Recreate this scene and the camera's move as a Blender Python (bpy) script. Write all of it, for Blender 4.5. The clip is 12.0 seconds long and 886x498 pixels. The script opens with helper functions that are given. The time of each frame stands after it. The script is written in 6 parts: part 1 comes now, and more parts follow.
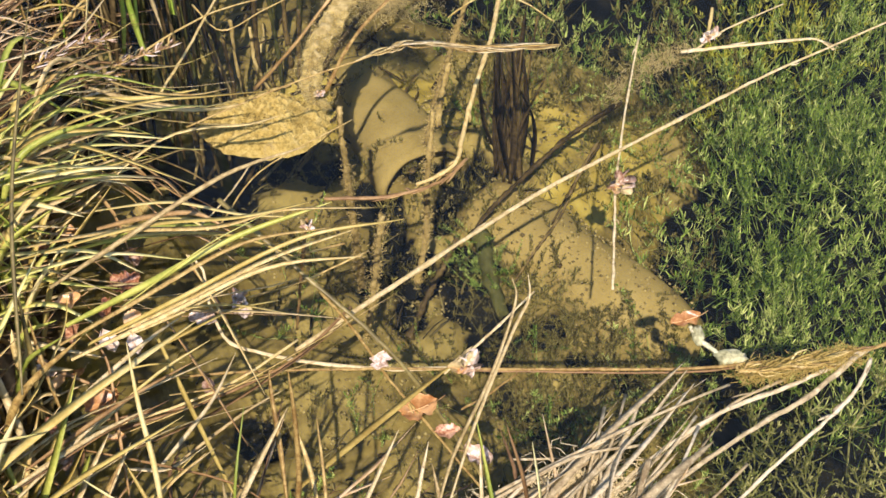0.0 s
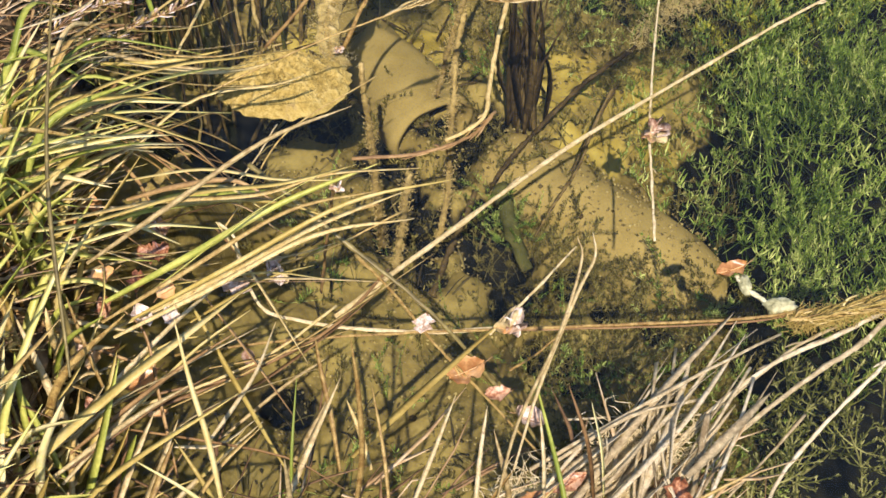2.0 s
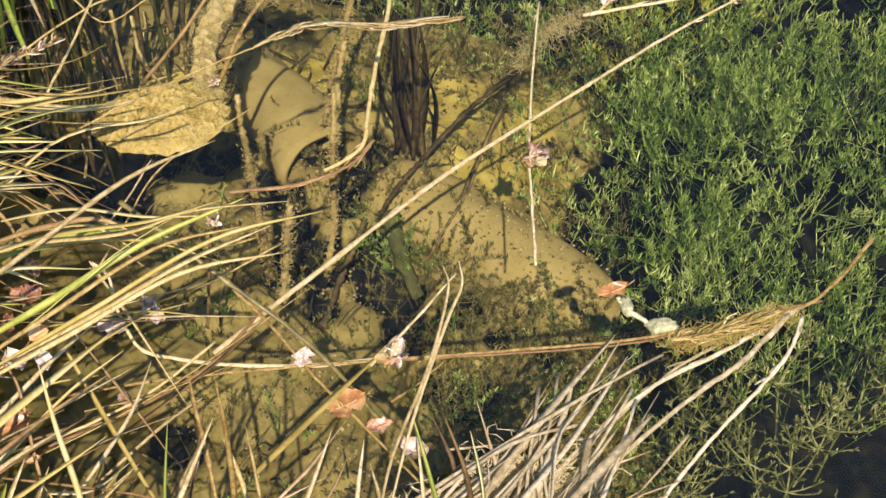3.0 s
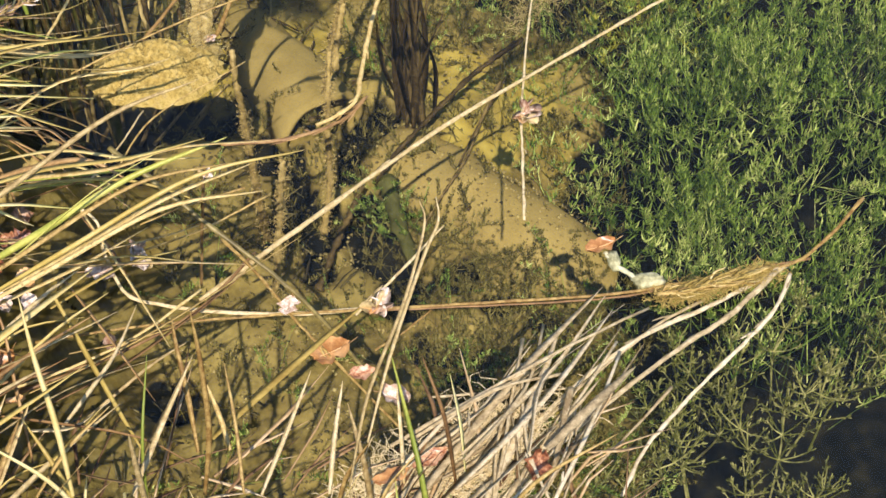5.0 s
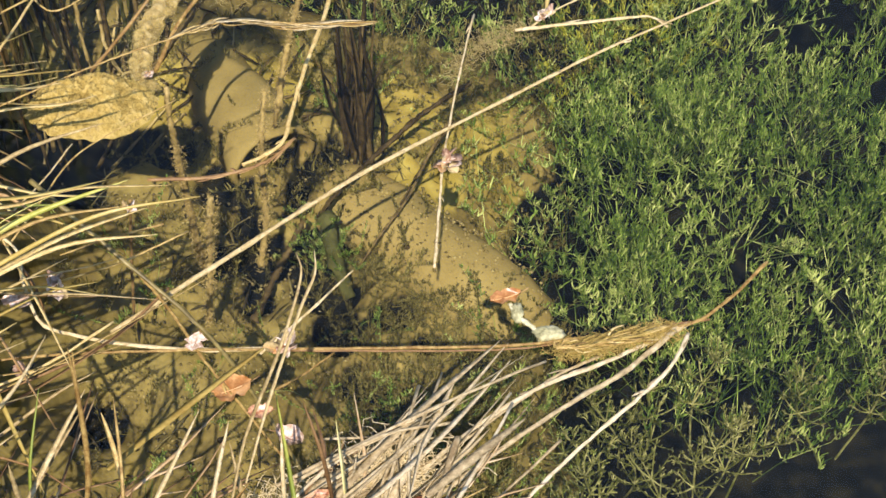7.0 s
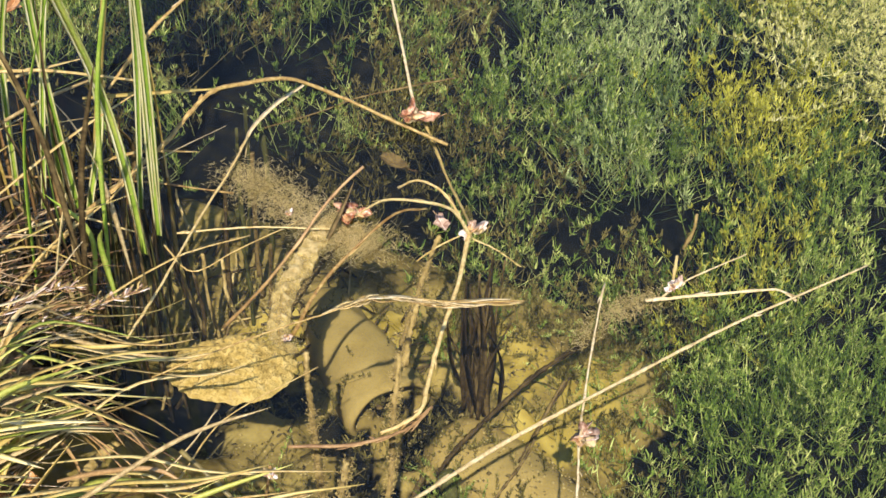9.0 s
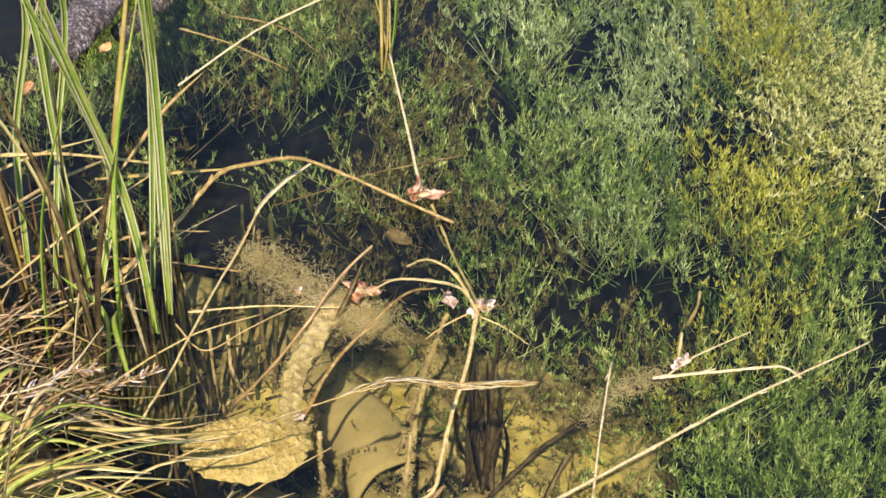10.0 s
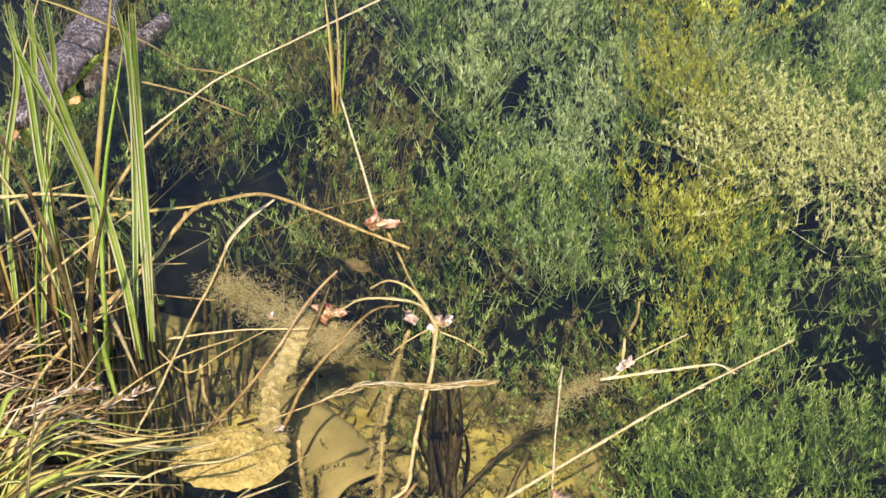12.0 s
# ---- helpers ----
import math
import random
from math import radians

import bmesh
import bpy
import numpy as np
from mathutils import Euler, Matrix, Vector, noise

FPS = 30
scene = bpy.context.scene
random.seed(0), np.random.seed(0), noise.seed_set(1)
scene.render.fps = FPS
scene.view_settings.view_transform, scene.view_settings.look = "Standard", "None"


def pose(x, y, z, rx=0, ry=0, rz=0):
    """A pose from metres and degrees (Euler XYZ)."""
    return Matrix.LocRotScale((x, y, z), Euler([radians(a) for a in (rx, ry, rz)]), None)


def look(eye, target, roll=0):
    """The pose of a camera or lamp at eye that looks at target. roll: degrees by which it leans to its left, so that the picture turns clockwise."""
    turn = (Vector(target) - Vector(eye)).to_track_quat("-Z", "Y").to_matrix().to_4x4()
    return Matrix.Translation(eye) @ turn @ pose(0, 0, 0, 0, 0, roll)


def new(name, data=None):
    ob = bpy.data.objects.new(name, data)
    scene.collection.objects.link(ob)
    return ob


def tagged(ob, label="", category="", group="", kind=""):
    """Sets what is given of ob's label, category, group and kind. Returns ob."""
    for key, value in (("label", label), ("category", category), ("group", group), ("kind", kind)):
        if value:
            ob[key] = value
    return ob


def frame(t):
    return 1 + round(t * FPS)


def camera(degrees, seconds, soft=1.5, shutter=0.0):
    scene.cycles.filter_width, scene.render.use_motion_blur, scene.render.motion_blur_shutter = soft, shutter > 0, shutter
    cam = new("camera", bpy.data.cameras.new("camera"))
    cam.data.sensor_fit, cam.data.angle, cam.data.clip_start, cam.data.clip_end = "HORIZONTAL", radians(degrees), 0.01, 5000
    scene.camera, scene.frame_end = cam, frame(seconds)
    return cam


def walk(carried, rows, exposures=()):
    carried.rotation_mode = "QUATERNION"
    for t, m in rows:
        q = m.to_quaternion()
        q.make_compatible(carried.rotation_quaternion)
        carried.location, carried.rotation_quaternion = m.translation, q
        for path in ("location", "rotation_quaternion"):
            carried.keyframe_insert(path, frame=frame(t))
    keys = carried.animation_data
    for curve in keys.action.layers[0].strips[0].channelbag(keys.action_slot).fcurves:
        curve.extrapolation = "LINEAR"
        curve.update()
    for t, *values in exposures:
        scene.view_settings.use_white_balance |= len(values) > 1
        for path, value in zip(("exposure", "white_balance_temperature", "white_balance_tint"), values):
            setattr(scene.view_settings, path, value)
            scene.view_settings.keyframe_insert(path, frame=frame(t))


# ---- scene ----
cam = camera(31.0, 12.0, soft=1.6)
PATH = [
    (0, (-0.0000, 0.0000, 1.6456), (-0.0000, 1.2552, 0.0885), -0.55),
    (0.5, (-0.0377, 0.0274, 1.6488), (-0.0479, 1.3042, 0.1095), -0.62),
    (1, (-0.0653, 0.0155, 1.6228), (-0.0720, 1.2693, 0.0646), -0.83),
    (1.5, (-0.1216, 0.0176, 1.5976), (-0.1136, 1.2361, 0.0117), -1.30),
    (2, (-0.1068, 0.0502, 1.6132), (-0.0490, 1.2496, 0.0138), -0.56),
    (2.5, (-0.0435, 0.0714, 1.6211), (0.0754, 1.2738, 0.0274), 0.51),
    (3, (-0.0415, 0.0639, 1.6029), (0.1044, 1.2784, 0.0206), 0.71),
    (3.2, (-0.0416, 0.0574, 1.5992), (0.1119, 1.2817, 0.0252), 0.76),
    (4.8, (0.0137, -0.0056, 1.5544), (0.1215, 1.2310, -0.0138), -0.20),
    (5, (0.0031, -0.0021, 1.5576), (0.1144, 1.2299, -0.0140), 0.22),
    (5.5, (-0.0059, 0.0173, 1.5590), (0.0872, 1.2450, -0.0172), 0.22),
    (6, (0.0360, 0.0312, 1.5794), (0.1173, 1.2630, 0.0058), 0.46),
    (6.5, (0.1307, 0.0060, 1.6041), (0.2106, 1.2361, 0.0292), 0.95),
    (6.7, (0.1618, -0.0102, 1.6107), (0.2388, 1.2224, 0.0375), 1.17),
    (8.3, (0.0972, 0.0297, 1.6812), (0.1057, 1.4013, 0.2257), 0.34),
    (8.5, (0.0669, 0.0368, 1.6802), (0.0808, 1.4262, 0.2416), 0.62),
    (9, (0.0209, 0.0580, 1.7159), (0.0457, 1.4826, 0.3123), 1.08),
    (9.5, (-0.0105, 0.0651, 1.7518), (0.0309, 1.5155, 0.3754), 1.49),
    (10, (-0.0359, 0.0601, 1.7639), (0.0234, 1.5316, 0.4106), 1.83),
    (10.5, (-0.0591, 0.0555, 1.7784), (0.0261, 1.5440, 0.4454), 2.15),
    (11, (-0.0802, 0.0317, 1.7980), (0.0314, 1.5352, 0.4837), 2.28),
    (11.5, (-0.1004, -0.0276, 1.8072), (0.0362, 1.4883, 0.5098), 2.17),
    (12, (-0.1006, -0.1425, 1.8566), (0.0529, 1.3760, 0.5640), 1.78),
]
walk(cam, [(t, look(eye, target, roll)) for t, eye, target, roll in PATH],
     [(0.0, 0.41, 6800, 25), (3.0, 0.38, 6800, 23), (6.5, 0.38, 6750, 22), (8.5, 0.50, 6750, 22), (9.5, 0.52, 6700, 22), (12.0, 0.60, 6600, 22)])

# ---- light ----
world = bpy.data.worlds.new("sky")
scene.world = world
world.use_nodes = True
wn = world.node_tree.nodes
sky = wn.new("ShaderNodeTexSky")
sky.sky_type = "NISHITA"
sky.sun_disc = False
SUN_WAY = Vector((0.045, 0.72, -1.0)).normalized()
sky.sun_elevation = math.asin(-SUN_WAY.z)
sky.sun_rotation = math.atan2(-SUN_WAY.x, -SUN_WAY.y)
wn["Background"].inputs["Strength"].default_value = 0.15
sky.ozone_density, sky.dust_density = 4.0, 0.3
world.node_tree.links.new(sky.outputs["Color"], wn["Background"].inputs["Color"])
sun = bpy.data.lights.new("sun", "SUN")
sun.energy, sun.angle, sun.color = 4.6, radians(0.5), (1.0, 0.92, 0.82)
sun_ob = new("sun", sun)
sun_ob.matrix_world = look((0, 0, 5), Vector((0, 0, 5)) + SUN_WAY)


# ---- materials ----
def material(name, stops, scale=20.0, rough=0.7, fine=160.0, bump=0.3, bump_dist=0.002, rand=0.25, translucent=0.0, spec=0.4,
             stretch=(1, 1, 1), island=False, spots=None, drift=0.0):
    """A noise-driven colour ramp at two scales, with relief and a shade that varies from thing to thing."""
    m = bpy.data.materials.new(name)
    m.use_nodes = True
    nt = m.node_tree
    n, k = nt.nodes, nt.links
    bsdf = n["Principled BSDF"]
    tc = n.new("ShaderNodeTexCoord")
    mp = n.new("ShaderNodeMapping")
    mp.inputs["Scale"].default_value = stretch
    k.new(tc.outputs["Object"], mp.inputs["Vector"])
    a = n.new("ShaderNodeTexNoise")
    a.inputs["Scale"].default_value, a.inputs["Detail"].default_value, a.inputs["Roughness"].default_value = scale, 5, 0.6
    b = n.new("ShaderNodeTexNoise")
    b.inputs["Scale"].default_value, b.inputs["Detail"].default_value = fine, 3
    for x in (a, b):
        k.new(mp.outputs["Vector"], x.inputs["Vector"])
    info = n.new("ShaderNodeNewGeometry" if island else "ShaderNodeObjectInfo")
    rnd = info.outputs["Random Per Island" if island else "Random"]
    add = n.new("ShaderNodeMath")
    add.operation = "MULTIPLY_ADD"
    add.inputs[1].default_value, add.inputs[2].default_value = 0.35, -0.175
    k.new(b.outputs["Fac"], add.inputs[0])
    add2 = n.new("ShaderNodeMath")
    k.new(add.outputs[0], add2.inputs[0])
    k.new(a.outputs["Fac"], add2.inputs[1])
    off = n.new("ShaderNodeMath")
    off.operation = "MULTIPLY_ADD"
    off.inputs[1].default_value = rand * 2
    k.new(rnd, off.inputs[0])
    sub = n.new("ShaderNodeMath")
    sub.operation = "SUBTRACT"
    sub.inputs[1].default_value = rand
    k.new(add2.outputs[0], off.inputs[2])
    k.new(off.outputs[0], sub.inputs[0])
    shade = sub.outputs[0]
    if drift:
        geo = n.new("ShaderNodeNewGeometry")
        wide = n.new("ShaderNodeTexNoise")
        wide.inputs["Scale"].default_value, wide.inputs["Detail"].default_value = 6.5, 3
        k.new(geo.outputs["Position"], wide.inputs["Vector"])
        push = n.new("ShaderNodeMath")
        push.operation = "MULTIPLY_ADD"
        push.inputs[1].default_value, push.inputs[2].default_value = drift * 2, -drift
        k.new(wide.outputs["Fac"], push.inputs[0])
        both = n.new("ShaderNodeMath")
        k.new(push.outputs[0], both.inputs[0])
        k.new(shade, both.inputs[1])
        shade = both.outputs[0]
    ramp = n.new("ShaderNodeValToRGB")
    els = ramp.color_ramp.elements
    while len(els) < len(stops):
        els.new(0.5)
    for e, (p, c) in zip(els, stops):
        e.position, e.color = p, (*c, 1)
    k.new(shade, ramp.inputs[0])
    colour = ramp.outputs["Color"]
    if spots:
        v = n.new("ShaderNodeTexNoise")
        v.inputs["Scale"].default_value, v.inputs["Detail"].default_value, v.inputs["Roughness"].default_value = spots[0], 6, 0.75
        k.new(tc.outputs["Object"], v.inputs["Vector"])
        r2 = n.new("ShaderNodeValToRGB")
        r2.color_ramp.elements[0].position, r2.color_ramp.elements[1].position = spots[1], spots[2]
        k.new(v.outputs["Fac"], r2.inputs[0])
        mix = n.new("ShaderNodeMixRGB")
        mix.inputs[2].default_value = (*spots[3], 1)
        k.new(r2.outputs["Color"], mix.inputs[0])
        k.new(colour, mix.inputs[1])
        colour = mix.outputs[0]
    k.new(colour, bsdf.inputs["Base Color"])
    bsdf.inputs["Roughness"].default_value = rough
    bsdf.inputs["Specular IOR Level"].default_value = spec
    bp = n.new("ShaderNodeBump")
    bp.inputs["Strength"].default_value, bp.inputs["Distance"].default_value = bump, bump_dist
    k.new(add2.outputs[0], bp.inputs["Height"])
    k.new(bp.outputs["Normal"], bsdf.inputs["Normal"])
    if translucent:
        tr = n.new("ShaderNodeBsdfTranslucent")
        k.new(colour, tr.inputs["Color"])
        ms = n.new("ShaderNodeMixShader")
        ms.inputs[0].default_value = translucent
        k.new(bsdf.outputs[0], ms.inputs[1])
        k.new(tr.outputs[0], ms.inputs[2])
        k.new(ms.outputs[0], n["Material Output"].inputs["Surface"])
    return m


SILT = material("silt", [(0.25, (0.14, 0.105, 0.032)), (0.5, (0.275, 0.220, 0.068)), (0.75, (0.42, 0.35, 0.115))], 7, 0.9, 90, 0.5, 0.006, 0.0, spec=0.08,
                spots=(10, 0.48, 0.66, (0.085, 0.068, 0.022)))
SILT_LOG = material("silt_on_wood", [(0.25, (0.195, 0.150, 0.048)), (0.5, (0.305, 0.240, 0.080)), (0.8, (0.405, 0.330, 0.122))], 9, 0.95, 260, 0.5, 0.004, 0.0, spec=0.08,
                    spots=(70, 0.62, 0.76, (0.20, 0.155, 0.06)))


def cover(mat, layer, stops, scale, ragged):
    """Lays a second surface over a material where the mesh's layer of that name says so, with a ragged edge."""
    nt = mat.node_tree
    n, k = nt.nodes, nt.links
    bsdf = n["Principled BSDF"]
    under = bsdf.inputs["Base Color"].links[0].from_socket
    at = n.new("ShaderNodeAttribute")
    at.attribute_name = layer
    tc = n.new("ShaderNodeTexCoord")
    rag, grain = n.new("ShaderNodeTexNoise"), n.new("ShaderNodeTexNoise")
    rag.inputs["Scale"].default_value, rag.inputs["Detail"].default_value = 38, 5
    grain.inputs["Scale"].default_value, grain.inputs["Detail"].default_value = scale, 6
    for x in (rag, grain):
        k.new(tc.outputs["Object"], x.inputs["Vector"])
    wob = n.new("ShaderNodeMath")
    wob.operation = "MULTIPLY_ADD"
    wob.inputs[1].default_value, wob.inputs[2].default_value = ragged, -0.5 * ragged
    k.new(rag.outputs["Fac"], wob.inputs[0])
    add = n.new("ShaderNodeMath")
    k.new(wob.outputs[0], add.inputs[0])
    k.new(at.outputs["Fac"], add.inputs[1])
    edge = n.new("ShaderNodeMapRange")
    edge.interpolation_type = "SMOOTHSTEP"
    edge.inputs["From Min"].default_value, edge.inputs["From Max"].default_value = 0.3, 0.7
    k.new(add.outputs[0], edge.inputs["Value"])
    ramp = n.new("ShaderNodeValToRGB")
    els = ramp.color_ramp.elements
    while len(els) < len(stops):
        els.new(0.5)
    for e, (p, c) in zip(els, stops):
        e.position, e.color = p, (*c, 1)
    k.new(grain.outputs["Fac"], ramp.inputs[0])
    mix = n.new("ShaderNodeMixRGB")
    k.new(edge.outputs["Result"], mix.inputs[0])
    k.new(under, mix.inputs[1])
    k.new(ramp.outputs["Color"], mix.inputs[2])
    k.new(mix.outputs[0], bsdf.inputs["Base Color"])


cover(SILT, "film", [(0.3, (0.20, 0.155, 0.032)), (0.5, (0.355, 0.285, 0.060)), (0.7, (0.48, 0.40, 0.10))], 24, 1.1)
# Near-black cover: dark mud, plus shade painted into the bed's hollows.
cover(SILT, "muck_shade", [(0.3, (0.003, 0.004, 0.004)), (0.5, (0.007, 0.008, 0.007)), (0.75, (0.026, 0.024, 0.012))], 30, 0.8)
cover(SILT, "litter", [(0.3, (0.03, 0.018, 0.010)), (0.5, (0.12, 0.075, 0.035)), (0.7, (0.30, 0.20, 0.10))], 40, 0.5)
STRAW = material("dry_straw", [(0.2, (0.23, 0.135, 0.032)), (0.5, (0.54, 0.395, 0.125)), (0.8, (0.80, 0.67, 0.29))], 110, 0.55, 600, 0.8, 0.0012, 0.22, 0.15,
                 spots=(130, 0.58, 0.68, (0.20, 0.11, 0.04)))
PALE = material("bleached_straw", [(0.2, (0.27, 0.19, 0.065)), (0.5, (0.58, 0.465, 0.205)), (0.8, (0.82, 0.72, 0.42))], 110, 0.5, 600, 0.8, 0.0012, 0.2, 0.12,
                spots=(150, 0.57, 0.68, (0.22, 0.15, 0.07)))
BROWN = material("brown_stalk", [(0.2, (0.10, 0.052, 0.018)), (0.5, (0.26, 0.155, 0.055)), (0.8, (0.50, 0.34, 0.14))], 30, 0.5, 300, 0.3, 0.0006, 0.2)
GREEN = material("green_blade", [(0.15, (0.26, 0.33, 0.045)), (0.4, (0.56, 0.59, 0.12)), (0.6, (0.76, 0.73, 0.22)), (0.85, (0.90, 0.82, 0.42))], 12, 0.4, 240, 0.2, 0.0004, 0.36, 0.25)
REEDGREEN = material("reed_green", [(0.2, (0.13, 0.28, 0.025)), (0.5, (0.31, 0.50, 0.06)), (0.8, (0.64, 0.70, 0.16))], 14, 0.4, 240, 0.2, 0.0004, 0.2, 0.2)
BLEACHED = material("grey_bleached_reed", [(0.2, (0.25, 0.185, 0.085)), (0.5, (0.56, 0.465, 0.25)), (0.8, (0.82, 0.74, 0.48))], 90, 0.6, 500, 0.9, 0.0014, 0.24, 0.12,
                    spots=(150, 0.56, 0.67, (0.24, 0.19, 0.10)))
POD = material("green_pod", [(0.25, (0.20, 0.20, 0.09)), (0.5, (0.46, 0.46, 0.24)), (0.75, (0.72, 0.70, 0.44))], 90, 0.6, 300, 0.8, 0.001, 0.1)
MARGIN = material("leaf_margin", [(0.2, (0.48, 0.50, 0.14)), (0.5, (0.78, 0.78, 0.36)), (0.8, (0.94, 0.93, 0.62))], 16, 0.4, 240, 0.2, 0.0004, 0.1, 0.2)
REEDSTEM = material("olive_reed_stem", [(0.2, (0.065, 0.055, 0.018)), (0.5, (0.19, 0.155, 0.045)), (0.8, (0.42, 0.36, 0.13))], 40, 0.45, 300, 0.3, 0.0006, 0.15)
OCHRE = material("yellow_blade", [(0.2, (0.34, 0.24, 0.05)), (0.5, (0.60, 0.48, 0.13)), (0.8, (0.78, 0.68, 0.30))], 16, 0.45, 240, 0.2, 0.0004, 0.2, 0.2)
CRUST = material("algae_crust", [(0.25, (0.20, 0.15, 0.05)), (0.5, (0.45, 0.35, 0.135)), (0.8, (0.64, 0.53, 0.25))], 40, 0.95, 200, 0.9, 0.004, 0.15, spec=0.1)
SUNK = material("sunken_stalk", [(0.25, (0.03, 0.022, 0.010)), (0.5, (0.085, 0.062, 0.026)), (0.8, (0.24, 0.18, 0.07))], 40, 0.8, 200, 0.6, 0.002, 0.2, spec=0.1)
OLIVE = material("olive_shoot", [(0.25, (0.035, 0.04, 0.012)), (0.5, (0.085, 0.09, 0.028)), (0.8, (0.16, 0.17, 0.05))], 30, 0.8, 200, 0.6, 0.002, 0.1, spec=0.1)
MAT = material("algal_mat", [(0.25, (0.18, 0.130, 0.028)), (0.5, (0.44, 0.330, 0.080)), (0.75, (0.64, 0.51, 0.17))], 110, 0.9, 420, 1.0, 0.008, 0.05,
               spots=(55, 0.58, 0.70, (0.30, 0.22, 0.08)))
FUZZ = material("algal_fuzz", [(0.25, (0.50, 0.43, 0.18)), (0.5, (0.72, 0.63, 0.32)), (0.8, (0.84, 0.76, 0.46))], 30, 0.9, 170, 0.4, 0.002, 0.2, 0.6, island=True)
WEED = material("water_weed", [(0.10, (0.020, 0.052, 0.010)), (0.34, (0.10, 0.195, 0.034)), (0.56, (0.29, 0.44, 0.080)), (0.82, (0.80, 0.88, 0.34))], 30.0, 0.6, 260, 0.2, 0.001, 0.20, 0.25, spec=0.12, island=True, drift=0.55)
WEED_GOLD = material("golden_weed", [(0.15, (0.12, 0.14, 0.012)), (0.5, (0.50, 0.53, 0.055)), (0.85, (0.90, 0.90, 0.22))], 30.0, 0.6, 260, 0.2, 0.001, 0.2, 0.25, spec=0.12, island=True, drift=0.25)
WEED_PALE = material("pale_weed", [(0.15, (0.05, 0.10, 0.035)), (0.5, (0.32, 0.46, 0.16)), (0.85, (0.82, 0.92, 0.50))], 30.0, 0.6, 260, 0.2, 0.001, 0.22, 0.25, spec=0.12, island=True, drift=0.50)
SILTED = material("silted_weed", [(0.15, (0.04, 0.036, 0.011)), (0.5, (0.16, 0.145, 0.042)), (0.85, (0.40, 0.36, 0.12))], 20.0, 0.8, 200, 0.2, 0.001, 0.25, 0.15, spec=0.1, island=True, drift=0.3)
PONDWEED = material("crusted_pondweed", [(0.2, (0.035, 0.050, 0.010)), (0.5, (0.17, 0.19, 0.045)), (0.8, (0.52, 0.52, 0.22))], 60.0, 0.7, 260, 0.4, 0.001, 0.2, 0.15, spec=0.15, island=True, drift=0.15)
SCUM = material("surface_algae", [(0.2, (0.30, 0.34, 0.08)), (0.5, (0.66, 0.68, 0.25)), (0.8, (0.92, 0.92, 0.54))], 30.0, 0.7, 260, 0.2, 0.001, 0.22, 0.2, island=True, drift=0.3)
ORANGE = material("orange_leaf", [(0.25, (0.36, 0.16, 0.045)), (0.5, (0.72, 0.42, 0.16)), (0.75, (0.84, 0.60, 0.30))], 38, 0.35, 200, 0.3, 0.001, 0.2, 0.1, spec=0.6)
HUSK = material("pale_husk", [(0.25, (0.25, 0.13, 0.07)), (0.5, (0.58, 0.43, 0.29)), (0.72, (0.90, 0.82, 0.69))], 170, 0.45, 300, 0.8, 0.001, 0.2, 0.1, spec=0.4)
RED = material("red_leaf", [(0.3, (0.12, 0.04, 0.02)), (0.5, (0.38, 0.16, 0.07)), (0.7, (0.66, 0.42, 0.24))], 150, 0.35, 300, 0.3, 0.001, 0.1, 0.1, spec=0.6)
# The near-white upper stops paint wet glints into the wood colour.
WOOD = material("glint_speckled_wood", [(0.3, (0.030, 0.022, 0.017)), (0.48, (0.12, 0.09, 0.07)), (0.60, (0.36, 0.31, 0.27)), (0.70, (0.80, 0.76, 0.71))], 40, 0.22, 150, 1.0, 0.014, 0.0, stretch=(4, 4, 0.6), spec=1.0,
                spots=(26, 0.50, 0.62, (0.05, 0.03, 0.02)))

WATER = bpy.data.materials.new("water")
WATER.use_nodes = True
nt = WATER.node_tree
nt.nodes.remove(nt.nodes["Principled BSDF"])
clear = nt.nodes.new("ShaderNodeBsdfTransparent")
clear.inputs["Color"].default_value = (0.88, 0.90, 0.80, 1)
gloss = nt.nodes.new("ShaderNodeBsdfGlossy")
gloss.inputs["Roughness"].default_value = 0.02
fres = nt.nodes.new("ShaderNodeFresnel")
fres.inputs["IOR"].default_value = 1.33
mixw = nt.nodes.new("ShaderNodeMixShader")
rip = nt.nodes.new("ShaderNodeTexNoise")
rip.inputs["Scale"].default_value, rip.inputs["Detail"].default_value = 5.0, 2
rbump = nt.nodes.new("ShaderNodeBump")
rbump.inputs["Strength"].default_value, rbump.inputs["Distance"].default_value = 0.12, 0.02
tcw = nt.nodes.new("ShaderNodeTexCoord")
nt.links.new(tcw.outputs["Object"], rip.inputs["Vector"])
nt.links.new(rip.outputs["Fac"], rbump.inputs["Height"])
nt.links.new(rbump.outputs["Normal"], gloss.inputs["Normal"])
nt.links.new(rbump.outputs["Normal"], fres.inputs["Normal"])
nt.links.new(fres.outputs[0], mixw.inputs[0])
# Faint blue diffuse layer stands in for haze and sky sheen, lifting the darks.
blue_veil = nt.nodes.new("ShaderNodeBsdfDiffuse")
blue_veil.inputs["Color"].default_value = (0.42, 0.66, 0.80, 1)
veil_mix = nt.nodes.new("ShaderNodeMixShader")
veil_mix.inputs[0].default_value = 0.007
nt.links.new(clear.outputs[0], veil_mix.inputs[1])
nt.links.new(blue_veil.outputs[0], veil_mix.inputs[2])
nt.links.new(veil_mix.outputs[0], mixw.inputs[1])
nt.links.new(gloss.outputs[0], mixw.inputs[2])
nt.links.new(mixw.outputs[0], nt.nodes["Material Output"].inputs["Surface"])


